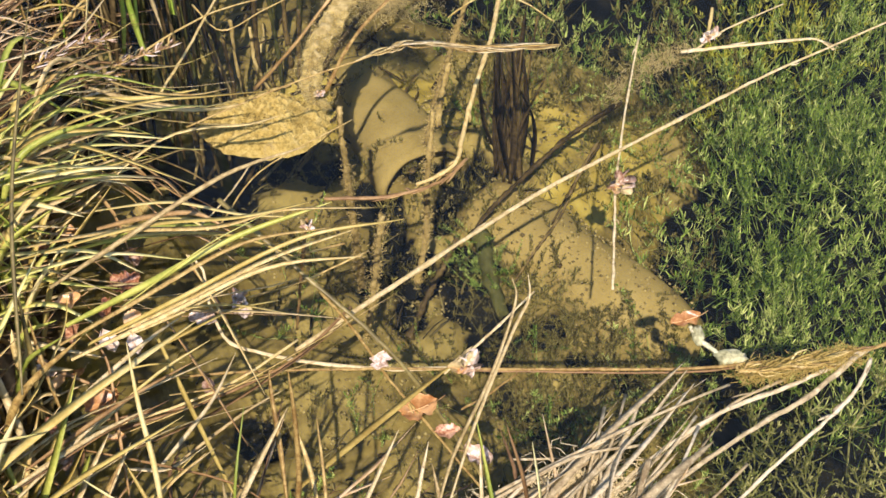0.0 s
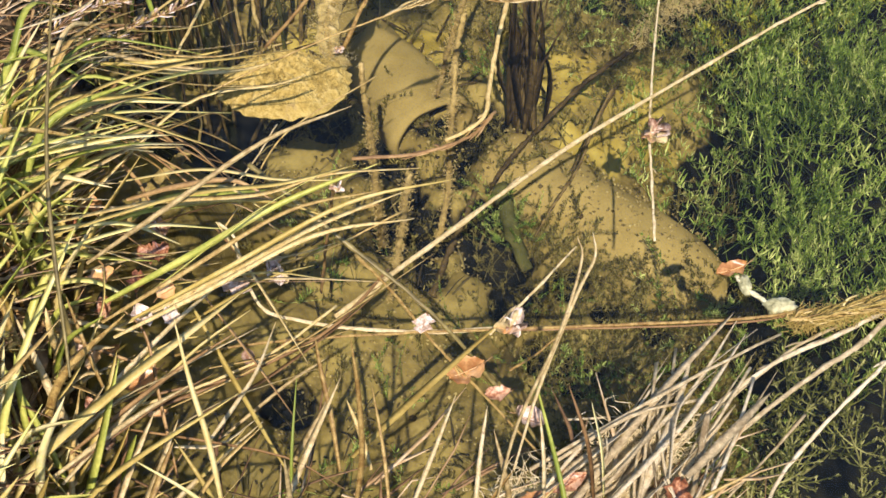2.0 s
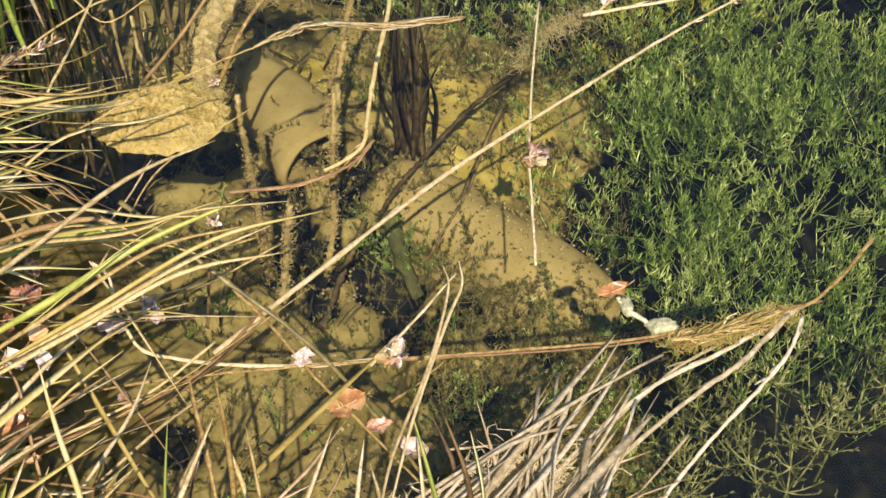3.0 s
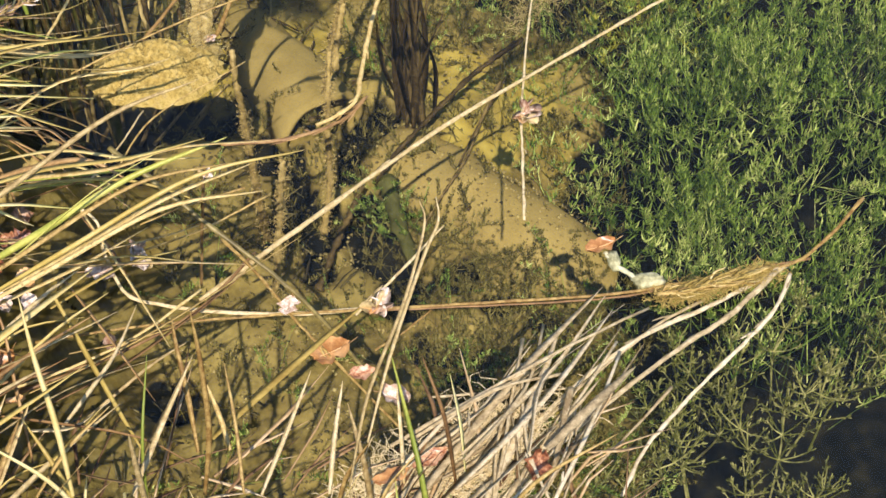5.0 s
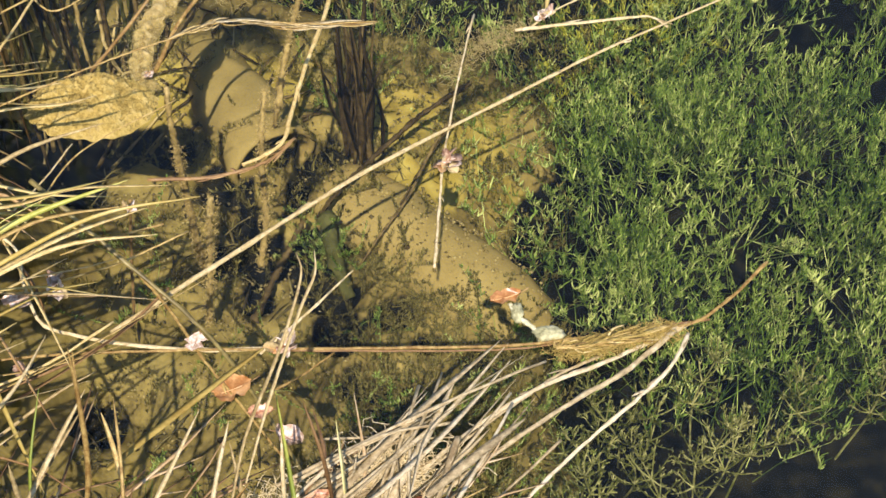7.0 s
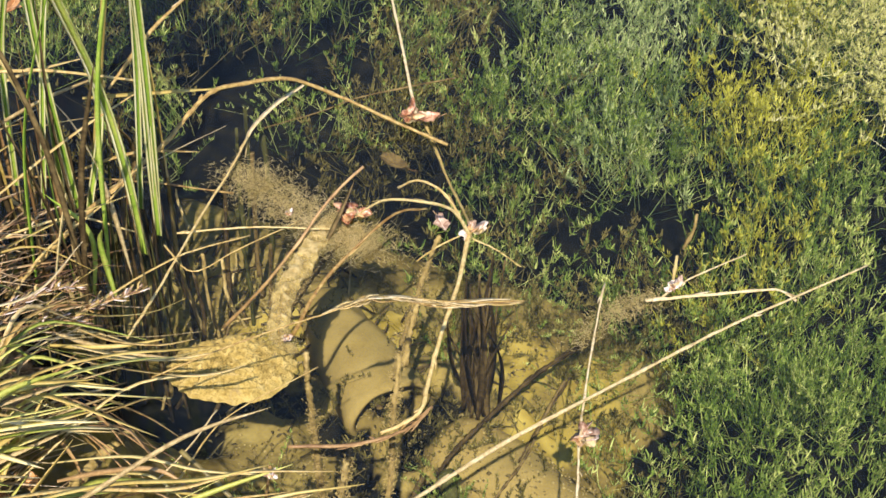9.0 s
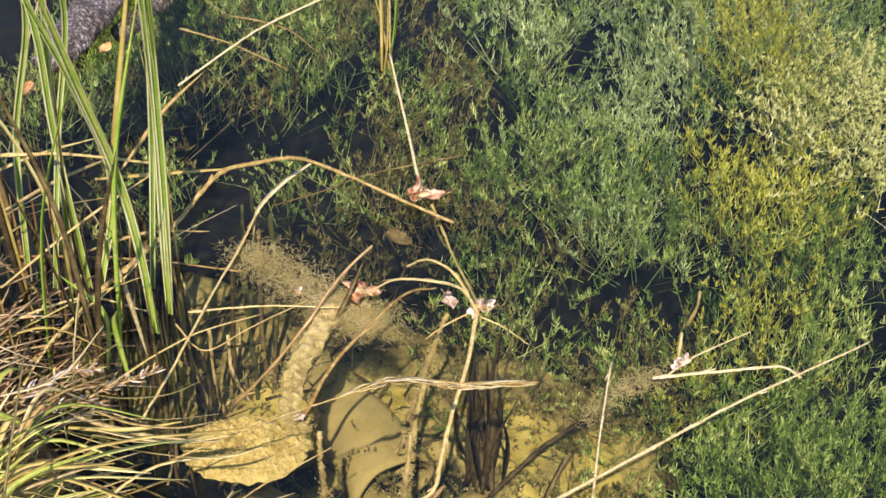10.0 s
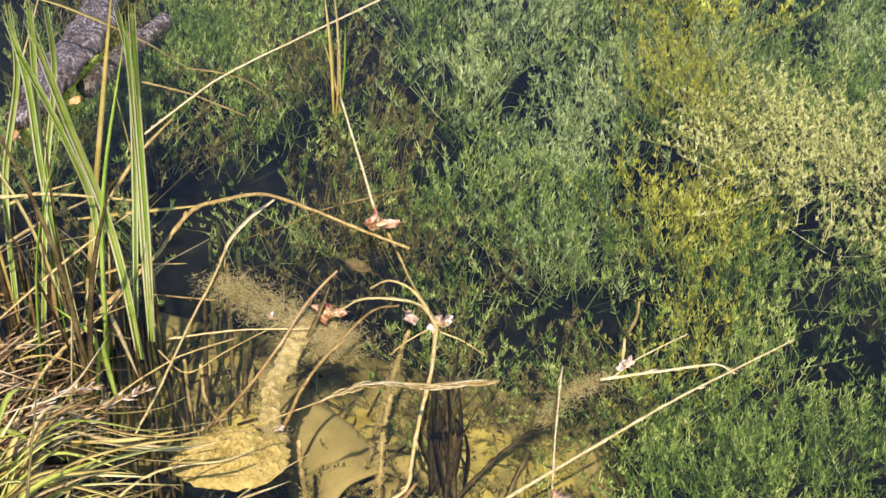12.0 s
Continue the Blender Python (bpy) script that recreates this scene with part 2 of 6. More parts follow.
# ---- shaping helpers ----
def mesh_from(name, verts, faces, mat, smooth=True):
    me = bpy.data.meshes.new(name)
    me.from_pydata([tuple(v) for v in verts], [], faces)
    me.materials.append(mat)
    if smooth:
        me.polygons.foreach_set("use_smooth", [True] * len(me.polygons))
    me.update()
    return me


def part(name, me, parent, label=""):
    ob = new(name, me)
    ob.parent = parent
    return tagged(ob, label)


def curve_points(ctrl, per=6):
    """A smooth line through a few control points."""
    p = [Vector(c) for c in ctrl]
    if len(p) == 2:
        return [p[0].lerp(p[1], i / per) for i in range(per + 1)]
    out = []
    q = [2 * p[0] - p[1], *p, 2 * p[-1] - p[-2]]
    for i in range(1, len(q) - 2):
        a, b, c, d = q[i - 1:i + 3]
        for j in range(per):
            t = j / per
            out.append(0.5 * (2 * b + (c - a) * t + (2 * a - 5 * b + 4 * c - d) * t * t + (3 * b - a - 3 * c + d) * t ** 3))
    out.append(p[-1])
    return out


def frames_along(pts):
    res, n = [], None
    for i, p in enumerate(pts):
        t = (pts[min(i + 1, len(pts) - 1)] - pts[max(i - 1, 0)]).normalized()
        if n is None:
            n = Vector((0, 0, 1)) if abs(t.z) < 0.9 else Vector((0, -1, 0))
        n = (n - t * n.dot(t)).normalized()
        res.append((p, t.cross(n), n))
    return res


def sweep(V, Fc, pts, radius, sides=6, flat=1.0, twist=0.0, rough=0.0, rng=random):
    """Adds a closed tube along pts. radius: function of 0..1. flat: height of the section over its width."""
    base = len(V)
    fr = frames_along(pts)
    n = len(fr)
    for i, (p, s, u) in enumerate(fr):
        f = i / (n - 1)
        r = radius(f)
        for k in range(sides):
            a = 2 * math.pi * k / sides + twist * f
            rr = r * (1 + rough * (rng.random() - 0.5) * 2)
            V.append(p + s * (math.cos(a) * rr) + u * (math.sin(a) * rr * flat))
    for i in range(n - 1):
        for k in range(sides):
            k2 = (k + 1) % sides
            Fc.append((base + i * sides + k, base + i * sides + k2, base + (i + 1) * sides + k2, base + (i + 1) * sides + k))
    Fc.append(tuple(base + k for k in reversed(range(sides))))
    Fc.append(tuple(base + (n - 1) * sides + k for k in range(sides)))


def ribbon(V, Fc, pts, width, fold=0.35, side=None):
    """Adds a folded grass blade: a lens-shaped section, pointed at the tip."""
    base = len(V)
    fr = frames_along(pts)
    n = len(fr)
    for i, (p, s, u) in enumerate(fr):
        f = i / (n - 1)
        w = width * min(1.0, 0.55 + 1.6 * f) * (1 - f ** 3) ** 0.8 * 0.5 + 0.00025
        s2 = s if side is None else (s * math.cos(side) + u * math.sin(side))
        u2 = u if side is None else (u * math.cos(side) - s * math.sin(side))
        V += [p - s2 * w, p - u2 * (w * fold + 0.0002), p + s2 * w, p - u2 * (w * fold - 0.0004)]
    for i in range(n - 1):
        for k in range(4):
            k2 = (k + 1) % 4
            Fc.append((base + i * 4 + k, base + i * 4 + k2, base + (i + 1) * 4 + k2, base + (i + 1) * 4 + k))


def stem(name, label, ctrl, w0, w1, mat, category="reed stem", group="", rough=0.12, knots=0.0, per=7, tatter=0, seed=1, sides=6):
    """One dead stalk: a tapering round stem with joints and a few frayed sheath strips. Widths in millimetres."""
    rng = random.Random(seed + int(1000 * abs(ctrl[0][0])) + int(777 * abs(ctrl[-1][1])))
    o = Vector(ctrl[0])
    pts = [p - o for p in curve_points(ctrl, per)]
    length = sum((b - a).length for a, b in zip(pts, pts[1:]))
    pts = [p + Vector((rng.gauss(0, 1), rng.gauss(0, 1), rng.gauss(0, 0.4))) * 0.0003 for p in pts]
    r0, r1 = w0 * 0.0005, w1 * 0.0005

    def rad(f):
        joint = math.exp(-((f * length / 0.085 + 0.3) % 1.0 - 0.5) ** 2 / 0.004)
        return (r0 + (r1 - r0) * f) * (1 + 0.3 * joint)
    V, Fc = [], []
    sweep(V, Fc, pts, rad, sides, 0.85, 0.0, rough, rng)
    ob = new(name, mesh_from(name, V, Fc, mat))
    ob.location = o
    tagged(ob, label, category, group)
    for i in range(tatter):
        f = rng.random() * 0.85
        at = pts[int(f * (len(pts) - 1))]
        way = (pts[min(int(f * (len(pts) - 1)) + 1, len(pts) - 1)] - at)
        way = (way.normalized() if way.length > 1e-6 else Vector((1, 0, 0))) * rng.uniform(0.01, 0.035)
        sidev = Vector((rng.uniform(-1, 1), rng.uniform(-1, 1), rng.uniform(0, 0.6))) * 0.006
        V, Fc = [], []
        ribbon(V, Fc, curve_points([at, at + way * 0.5 + sidev * 0.7, at + way + sidev], 4), max(w0, w1) * 0.0006)
        part("frayed_sheath", mesh_from("frayed_sheath", V, Fc, mat), ob)
    return ob


def blade(name, label, ctrl, w, mat, category="grass blade", group="", parent=None, side=None, per=6):
    o = Vector(ctrl[0])
    V, Fc = [], []
    ribbon(V, Fc, [p - o for p in curve_points(ctrl, per)], w * 0.001, 0.35, side)
    ob = new(name, mesh_from(name, V, Fc, mat))
    ob.location = o
    if parent:
        ob.parent = parent
        ob.location = o - parent.location
        return tagged(ob, label)
    return tagged(ob, label, category, group)


# ---- ground and water ----
EDGE_Y = (0.80, 1.10, 1.30, 1.46, 1.54, 1.63, 1.73, 1.80, 1.92, 2.05, 2.12, 2.17, 2.22, 2.27, 2.32, 2.35, 2.39, 2.44, 2.62)
EDGE_X = (0.34, 0.38, 0.42, 0.41, 0.37, 0.33, 0.33, 0.37, 0.41, 0.39, 0.34, 0.25, 0.12, 0.0, -0.18, -0.28, -0.36, -0.46, -0.90)


def bump3(x, y, s, seed=0.0):
    return noise.noise(Vector((x * s, y * s, seed)))


HOLLOWS = [(x, y, r) for (x, y, _), r in zip([(0.052, 1.675, -0.46), (0.065, 1.580, -0.46), (0.074, 1.490, -0.46), (0.014, 1.763, -0.46), (-0.076, 1.760, -0.46), (-0.046, 1.643, -0.46), (-0.120, 1.647, -0.46), (0.028, 1.858, -0.47), (-0.089, 1.879, -0.47), (-0.280, 1.299, -0.44), (-0.357, 1.762, -0.44)] + [(-0.492, 1.852, -0.38), (-0.496, 1.750, -0.38), (-0.434, 1.780, -0.38), (-0.503, 1.632, -0.36), (-0.547, 1.687, -0.34), (-0.562, 1.782, -0.34), (-0.431, 1.883, -0.4), (-0.367, 1.820, -0.42)] + [(-0.132, 1.809, -0.45), (-0.053, 1.791, -0.45), (0.019, 1.810, -0.45), (0.063, 1.859, -0.45), (-0.089, 1.722, -0.45), (-0.039, 1.640, -0.45), (-0.124, 1.663, -0.45)] + [(0.042, 1.600, -0.45), (0.032, 1.659, -0.45), (-0.009, 1.771, -0.45), (0.017, 1.833, -0.45), (-0.085, 1.752, -0.45), (-0.054, 1.561, -0.45), (0.065, 1.519, -0.45), (-0.035, 1.850, -0.45), (0.168, 1.534, -0.45), (0.225, 1.474, -0.45), (0.105, 1.397, -0.45), (0.161, 1.352, -0.45), (0.300, 1.437, -0.45)] + [(-0.330, 1.885, -0.45), (-0.295, 1.900, -0.45), (-0.215, 1.884, -0.45), (-0.385, 1.835, -0.45)],
                                        (0.05, 0.05, 0.04, 0.03, 0.04, 0.045, 0.04, 0.04, 0.03, 0.045, 0.04, 0.07, 0.07, 0.06, 0.07, 0.07, 0.07, 0.05, 0.04, 0.045, 0.045, 0.045, 0.04, 0.04, 0.04, 0.035, 0.05, 0.04, 0.045, 0.045, 0.035, 0.03, 0.03, 0.035, 0.035, 0.03, 0.035, 0.04, 0.03, 0.055, 0.045, 0.04, 0.05))]


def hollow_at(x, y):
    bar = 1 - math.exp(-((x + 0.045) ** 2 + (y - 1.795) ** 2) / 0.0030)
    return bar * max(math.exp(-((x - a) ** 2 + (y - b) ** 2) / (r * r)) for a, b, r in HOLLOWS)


def step_up(v):
    return 1 / (1 + math.exp(max(-40.0, min(40.0, -v))))


def bed(x, y):
    """Height of the pond bed and its banks."""
    z = -0.44 + 0.02 * bump3(x, y, 3) + 0.010 * bump3(x, y, 11, 5) + 0.004 * bump3(x, y, 40, 9)
    right = x - float(np.interp(y, EDGE_Y, EDGE_X)) + 0.03 * bump3(x, y, 5, 2) - 0.06 - 0.07 * max(0.0, min(1.0, (y - 1.85) * 5))
    z -= 0.40 * step_up(right * 16)
    left = -0.48 - x + 0.06 * bump3(x, y, 5, 7) - 0.9 * max(0.0, y - 1.65)
    near = 0.80 - y + 0.05 * bump3(x, y, 5, 3) - 0.12 * max(0.0, x)
    z += max(0.62 * step_up(left * 13) + 0.3 * step_up((left - 1.5) * 2), 0.62 * step_up(near * 16) + 0.35 * step_up((near - 1.2) * 3))
    far = y - 9 + bump3(x, y, 0.3, 4)
    z += 1.4 * step_up(far * 1.2)
    if abs(x) < 1 and y < 2.5:
        z -= 0.10 * hollow_at(x, y)
    return min(z, 1.6)


def axis(lo, hi, step, reach):
    vals = list(np.arange(lo, hi + 1e-6, step))
    d, a, b = step, lo, hi
    while b < reach:
        d *= 1.35
        a, b = a - d, b + d
        vals = [a] + vals + [b]
    return vals


xs, ys = axis(-1.0, 1.4, 0.016, 400), axis(0.5, 3.2, 0.016, 400)
V = [(x, y, bed(x, y)) for y in ys for x in xs]
nx = len(xs)
Fc = [(j * nx + i, j * nx + i + 1, (j + 1) * nx + i + 1, (j + 1) * nx + i) for j in range(len(ys) - 1) for i in range(nx - 1)]
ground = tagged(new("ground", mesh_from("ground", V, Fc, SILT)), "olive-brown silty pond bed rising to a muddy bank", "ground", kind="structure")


def ramp01(v):
    v = max(0.0, min(1.0, v))
    return v * v * (3 - 2 * v)


def muck_shade_at(x, y, z):
    """How far near-black covers a spot: mud and dimness of the deep water beyond the silt, and shade painted in the
    hollows round the log.
    """
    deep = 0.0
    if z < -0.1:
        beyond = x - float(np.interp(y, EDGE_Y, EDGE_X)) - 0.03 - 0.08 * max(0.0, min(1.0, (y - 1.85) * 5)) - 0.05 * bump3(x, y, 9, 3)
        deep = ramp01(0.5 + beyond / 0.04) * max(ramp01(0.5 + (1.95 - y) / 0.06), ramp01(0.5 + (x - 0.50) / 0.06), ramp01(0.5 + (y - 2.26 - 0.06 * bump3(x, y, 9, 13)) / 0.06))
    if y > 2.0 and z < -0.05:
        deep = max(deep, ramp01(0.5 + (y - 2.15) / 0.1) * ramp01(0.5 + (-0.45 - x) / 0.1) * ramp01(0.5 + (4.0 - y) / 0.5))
    # Painted shade: the dug dips by log, raft and grass go near-black.
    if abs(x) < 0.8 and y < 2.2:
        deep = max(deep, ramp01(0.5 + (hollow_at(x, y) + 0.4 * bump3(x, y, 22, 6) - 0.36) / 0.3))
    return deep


def film_at(x, y):
    """Where a yellow film of algae lies on the silt."""
    f = max(math.exp(-((x - a) ** 2 + (y - b) ** 2) / (r * r)) for a, b, r in ((0.31, 1.90, 0.13), (0.20, 1.96, 0.12), (0.24, 1.78, 0.09), (-0.04, 2.01, 0.11), (-0.22, 1.98, 0.10), (0.40, 1.74, 0.07)))
    return 0.85 * f + 0.5 * bump3(x, y, 9, 17)


for layer, rule in (("film", lambda v: film_at(v[0], v[1]) if abs(v[0]) < 1 and v[1] < 3 else 0.0), ("muck_shade", lambda v: muck_shade_at(*v)),
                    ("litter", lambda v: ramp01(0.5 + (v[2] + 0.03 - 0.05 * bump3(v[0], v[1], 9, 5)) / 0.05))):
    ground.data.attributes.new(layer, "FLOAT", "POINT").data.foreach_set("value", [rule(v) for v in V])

wx, wy = axis(-1.0, 1.4, 0.3, 60), axis(0.5, 3.2, 0.3, 60)
V = [(x, y, 0.0) for y in wy for x in wx]
nx = len(wx)
Fc = [(j * nx + i, j * nx + i + 1, (j + 1) * nx + i + 1, (j + 1) * nx + i) for j in range(len(wy) - 1) for i in range(nx - 1)]
water = tagged(new("water", mesh_from("water", V, Fc, WATER)), "clear still pond water reflecting blue sky, with an added blue veil", "water", kind="structure")
water.visible_shadow = False


# ---- sunken log under silt ----
def lumpy_tube(name, ctrl, radius, mat, amp, freq, sides=28, per=10, flat=1.0, seed=3.0):
    o = Vector(ctrl[0])
    V, Fc = [], []
    pts = [p - o for p in curve_points(ctrl, per)]
    sweep(V, Fc, pts, radius, sides, flat)
    V = [v + Vector((noise.noise((v + o) * freq + Vector((seed, 0, 0))), noise.noise((v + o) * freq + Vector((0, seed, 7))),
                     noise.noise((v + o) * freq + Vector((9, 0, seed))))) * amp for v in V]
    ob = new(name, mesh_from(name, V, Fc, mat))
    ob.location = o
    return ob


tagged(lumpy_tube("sunken_log", [(0.050, 1.800, -0.475), (0.112, 1.752, -0.462), (0.195, 1.672, -0.458), (0.283, 1.592, -0.465), (0.356, 1.540, -0.49), (0.398, 1.525, -0.52)],
                  lambda f: 0.074 * min(1.0, 0.55 + 5 * f) * (1 - 0.25 * max(0.0, f - 0.6)), SILT_LOG, 0.008, 17, 56, 30, 0.72),
       "sunken log covered in smooth tan silt on the bed", "log")


def hollow_log(name, label, ctrl, radius, wall, deep, mat):
    """A rotten log with an open, hollow end: an outer skin, a rim and an inner bore."""
    o = Vector(ctrl[0])
    fr = frames_along([p - o for p in curve_points(ctrl, 12)])
    rows = [(p, s, u, radius * (0.70 + 0.30 * i / (len(fr) - 1)) * (0.93 if i == len(fr) - 1 else 1.0)) for i, (p, s, u) in enumerate(fr)]
    lip = [(p, s, u, radius * (1 - 0.012 * i) - wall) for i, (p, s, u) in enumerate(fr[::-1][:deep])] + [(fr[-deep][0], fr[-deep][1], fr[-deep][2], 0.004)]
    rows = [(fr[0][0], fr[0][1], fr[0][2], 0.004)] + rows + lip
    V, Fc, n = [], [], 48
    for p, s, u, r in rows:
        for k in range(n):
            a = 2 * math.pi * k / n
            q = p + s * (math.cos(a) * r) + u * (math.sin(a) * r * 0.74)
            w = (q + o) * 19
            V.append(q + Vector((noise.noise(w), noise.noise(w + Vector((5, 0, 0))), noise.noise(w + Vector((0, 5, 0))))) * 0.006)
    for i in range(len(rows) - 1):
        Fc += [(i * n + k, i * n + (k + 1) % n, (i + 1) * n + (k + 1) % n, (i + 1) * n + k) for k in range(n)]
    ob = new(name, mesh_from(name, V, Fc, mat))
    ob.location = o
    return tagged(ob, label, "log")


hollow_log("hollow_log", "rotten hollow log end coated in smooth tan silt", [(-0.170, 2.110, -0.46), (-0.132, 2.025, -0.445), (-0.086, 1.935, -0.437), (-0.034, 1.838, -0.435)], 0.084, 0.014, 11, SILT_LOG)


# ---- water weed ----
def spike(V, Fc, p, out, ln, half, bow):
    """One finger-like leaflet: a bent three-sided shoot with a blunt end."""
    side = out.cross(Vector((0, 0, 1)))
    side = side.normalized() if side.length > 1e-5 else Vector((1, 0, 0))
    up = side.cross(out).normalized()
    q = len(V)
    m, e = p + out * (ln * 0.45), p + out * ln * 0.92 + bow
    V += [p, m + side * half, m - side * half * 0.6 + up * half, m - side * half * 0.6 - up * half, e + side * half * 0.55, e - side * half * 0.55]
    Fc += [(q, q + 2, q + 1), (q, q + 3, q + 2), (q, q + 1, q + 3), (q + 1, q + 2, q + 5, q + 4), (q + 2, q + 3, q + 5), (q + 3, q + 1, q + 4, q + 5)]


def weed_sprig(V, Fc, rng, o, height, lean, spread, half, nodes=5, ring=4):
    """A stem with whorls of needle leaflets, opening upwards."""
    top = Vector((lean[0], lean[1], height))
    bend = Vector((rng.gauss(0, 0.025), rng.gauss(0, 0.025), 0))
    at = lambda f: o + top * f + bend * (4 * f * (1 - f))  # noqa: E731
    b = len(V)
    for f in (0.0, 0.5, 1.0):
        p = at(f)
        r = 0.0008 * (1 - 0.5 * f)
        V += [p + Vector((r, 0, 0)), p + Vector((-r * 0.5, r * 0.87, 0)), p + Vector((-r * 0.5, -r * 0.87, 0))]
    for i in range(2):
        for k in range(3):
            Fc.append((b + 3 * i + k, b + 3 * i + (k + 1) % 3, b + 3 * i + 3 + (k + 1) % 3, b + 3 * i + 3 + k))
    for i in range(nodes):
        f = 0.42 + 0.58 * math.sqrt((i + rng.random() * 0.6 + 0.2) / nodes)
        p = at(min(f, 1.0))
        turn = rng.random() * 6.28
        for j in range(ring):
            a = turn + 6.283 * j / ring + rng.uniform(-0.9, 0.9)
            ln = spread * (1.2 - 0.5 * f) * rng.uniform(0.45, 1.45)
            out = Vector((math.cos(a), math.sin(a), rng.uniform(0.1, 1.5) + 0.7 * f)).normalized()
            spike(V, Fc, p, out, ln, half * rng.uniform(0.7, 1.35), Vector((-out.x * 0.25 + rng.gauss(0, 0.16), -out.y * 0.25 + rng.gauss(0, 0.16), rng.uniform(-0.05, 0.4))) * ln)


def weed_mesh(seed, count, radius, height, mat, spread=0.026, half=0.0013, nodes=5, ring=4):
    rng = random.Random(seed)
    V, Fc = [], []
    for _ in range(count):
        a, r = rng.random() * 6.283, radius * math.sqrt(rng.random())
        o = Vector((math.cos(a) * r, math.sin(a) * r, 0))
        h = height * rng.uniform(0.6, 1.1) * (1 - 0.35 * (r / radius) ** 2)
        weed_sprig(V, Fc, rng, o, h, (rng.gauss(0, 0.065) + o.x * 0.5, rng.gauss(0, 0.065) + o.y * 0.5), spread, half, nodes, ring)
    return mesh_from("water_weed", V, Fc, mat, smooth=False)


GREENS = [weed_mesh(s, 20, 0.066, 0.24, WEED, 0.0220, 0.00115, 5, 5) for s in range(7)]
GOLDS = [weed_mesh(40 + s, 21, 0.075, 0.24, WEED_GOLD, 0.0185, 0.0011, 5, 5) for s in range(4)]
SCUMS = [weed_mesh(60 + s, 21, 0.075, 0.10, SCUM, 0.012, 0.0013, 5, 4) for s in range(3)]
SPARSE = [weed_mesh(80 + s, 7, 0.04, 0.16, WEED, 0.016, 0.0011, 7, 5) for s in range(4)]
PALES = [weed_mesh(160 + k, 20, 0.066, 0.24, WEED_PALE, 0.0210, 0.00115, 5, 5) for k in range(4)]
EDGED = [weed_mesh(140 + k, 18, 0.07, 0.20, SILTED, 0.020, 0.0013, 5, 4) for k in range(3)]
MURKY = [weed_mesh(120 + k, 8, 0.05, 0.16, SILTED, 0.016, 0.0011, 7, 5) for k in range(3)]


def pondweed_mesh(seed):
    """A stonewort-like plant: a jointed stem with whorls of long fingers, each finger with stubby side shoots."""
    rng = random.Random(seed)
    V, Fc = [], []
    for _ in range(2):
        foot = Vector((rng.gauss(0, 0.02), rng.gauss(0, 0.02), 0))
        top = foot + Vector((rng.gauss(0, 0.05), rng.gauss(0, 0.05), rng.uniform(0.17, 0.23)))
        axis_pts = curve_points([foot, foot.lerp(top, 0.5) + Vector((rng.gauss(0, 0.012), rng.gauss(0, 0.012), 0)), top], 4)
        sweep(V, Fc, axis_pts, lambda f: 0.0017 - 0.0006 * f, 5, 1.0, 0.0, 0.2, rng)
        for f, reach in ((0.5, 0.045), (0.78, 0.042), (1.0, 0.026)):
            p = axis_pts[int(f * (len(axis_pts) - 1))]
            turn, arms = rng.random() * 6.28, rng.randint(6, 8)
            for j in range(arms):
                a = turn + 6.283 * j / arms + rng.uniform(-0.25, 0.25)
                ln = reach * rng.uniform(0.6, 1.15)
                d = Vector((math.cos(a), math.sin(a), rng.uniform(0.2, 0.9) if f < 1 else rng.uniform(0.8, 1.8))).normalized()
                arm = curve_points([p, p + d * ln * 0.5, p + d * ln + Vector((0, 0, 0.25 * ln))], 3)
                sweep(V, Fc, arm, lambda g: 0.0013 - 0.0004 * g, 4, 1.0, 0.0, 0.25, rng)
                for at in (3, 5, 6):
                    for _ in range(2 if at < 6 else 4):
                        b = rng.random() * 6.283
                        out = (d + Vector((math.cos(b), math.sin(b), rng.uniform(-0.2, 0.9))) * 0.9).normalized()
                        spike(V, Fc, arm[at], out, rng.uniform(0.005, 0.011), 0.0011, Vector((0, 0, 0.001)))
    return mesh_from("whorled_pondweed", V, Fc, PONDWEED, smooth=False)


SHOOTS = [weed_mesh(200 + k, 3, 0.03, 0.13, SILTED, 0.019, 0.0014, 8, 3) for k in range(4)]
WHORLS = [pondweed_mesh(90 + s) for s in range(4)]

GAPS = ((0.12, 2.79, 0.07), (0.25, 3.10, 0.08), (-0.12, 2.90, 0.10), (-0.30, 2.66, 0.15), (0.29, 2.33, 0.02), (0.45, 2.19, 0.02),
        (-0.38, 2.38, 0.10), (0.35, 3.05, 0.08), (0.45, 1.24, 0.06), (0.66, 0.98, 0.08), (0.66, 1.245, 0.04), (0.40, 1.45, 0.04),
        (0.22, 2.62, 0.03))


DARKS = ((0.29, 2.32, 0.035), (0.20, 2.40, 0.03), (0.39, 2.24, 0.03), (0.25, 2.37, 0.025), (0.46, 2.24, 0.025), (-0.34, 2.58, 0.06), (-0.25, 2.66, 0.05), (0.25, 3.14, 0.05), (0.13, 2.83, 0.03), (0.37, 2.36, 0.025), (0.50, 2.26, 0.025), (-0.24, 2.31, 0.05), (0.40, 1.45, 0.03), (0.45, 1.58, 0.02))


def weed_here(x, y):
    """Whether the weed bed covers a spot: the margin of the open silt."""
    return x > float(np.interp(y, EDGE_Y, EDGE_X)) + 0.025 + 0.03 * bump3(x, y, 8, 1)


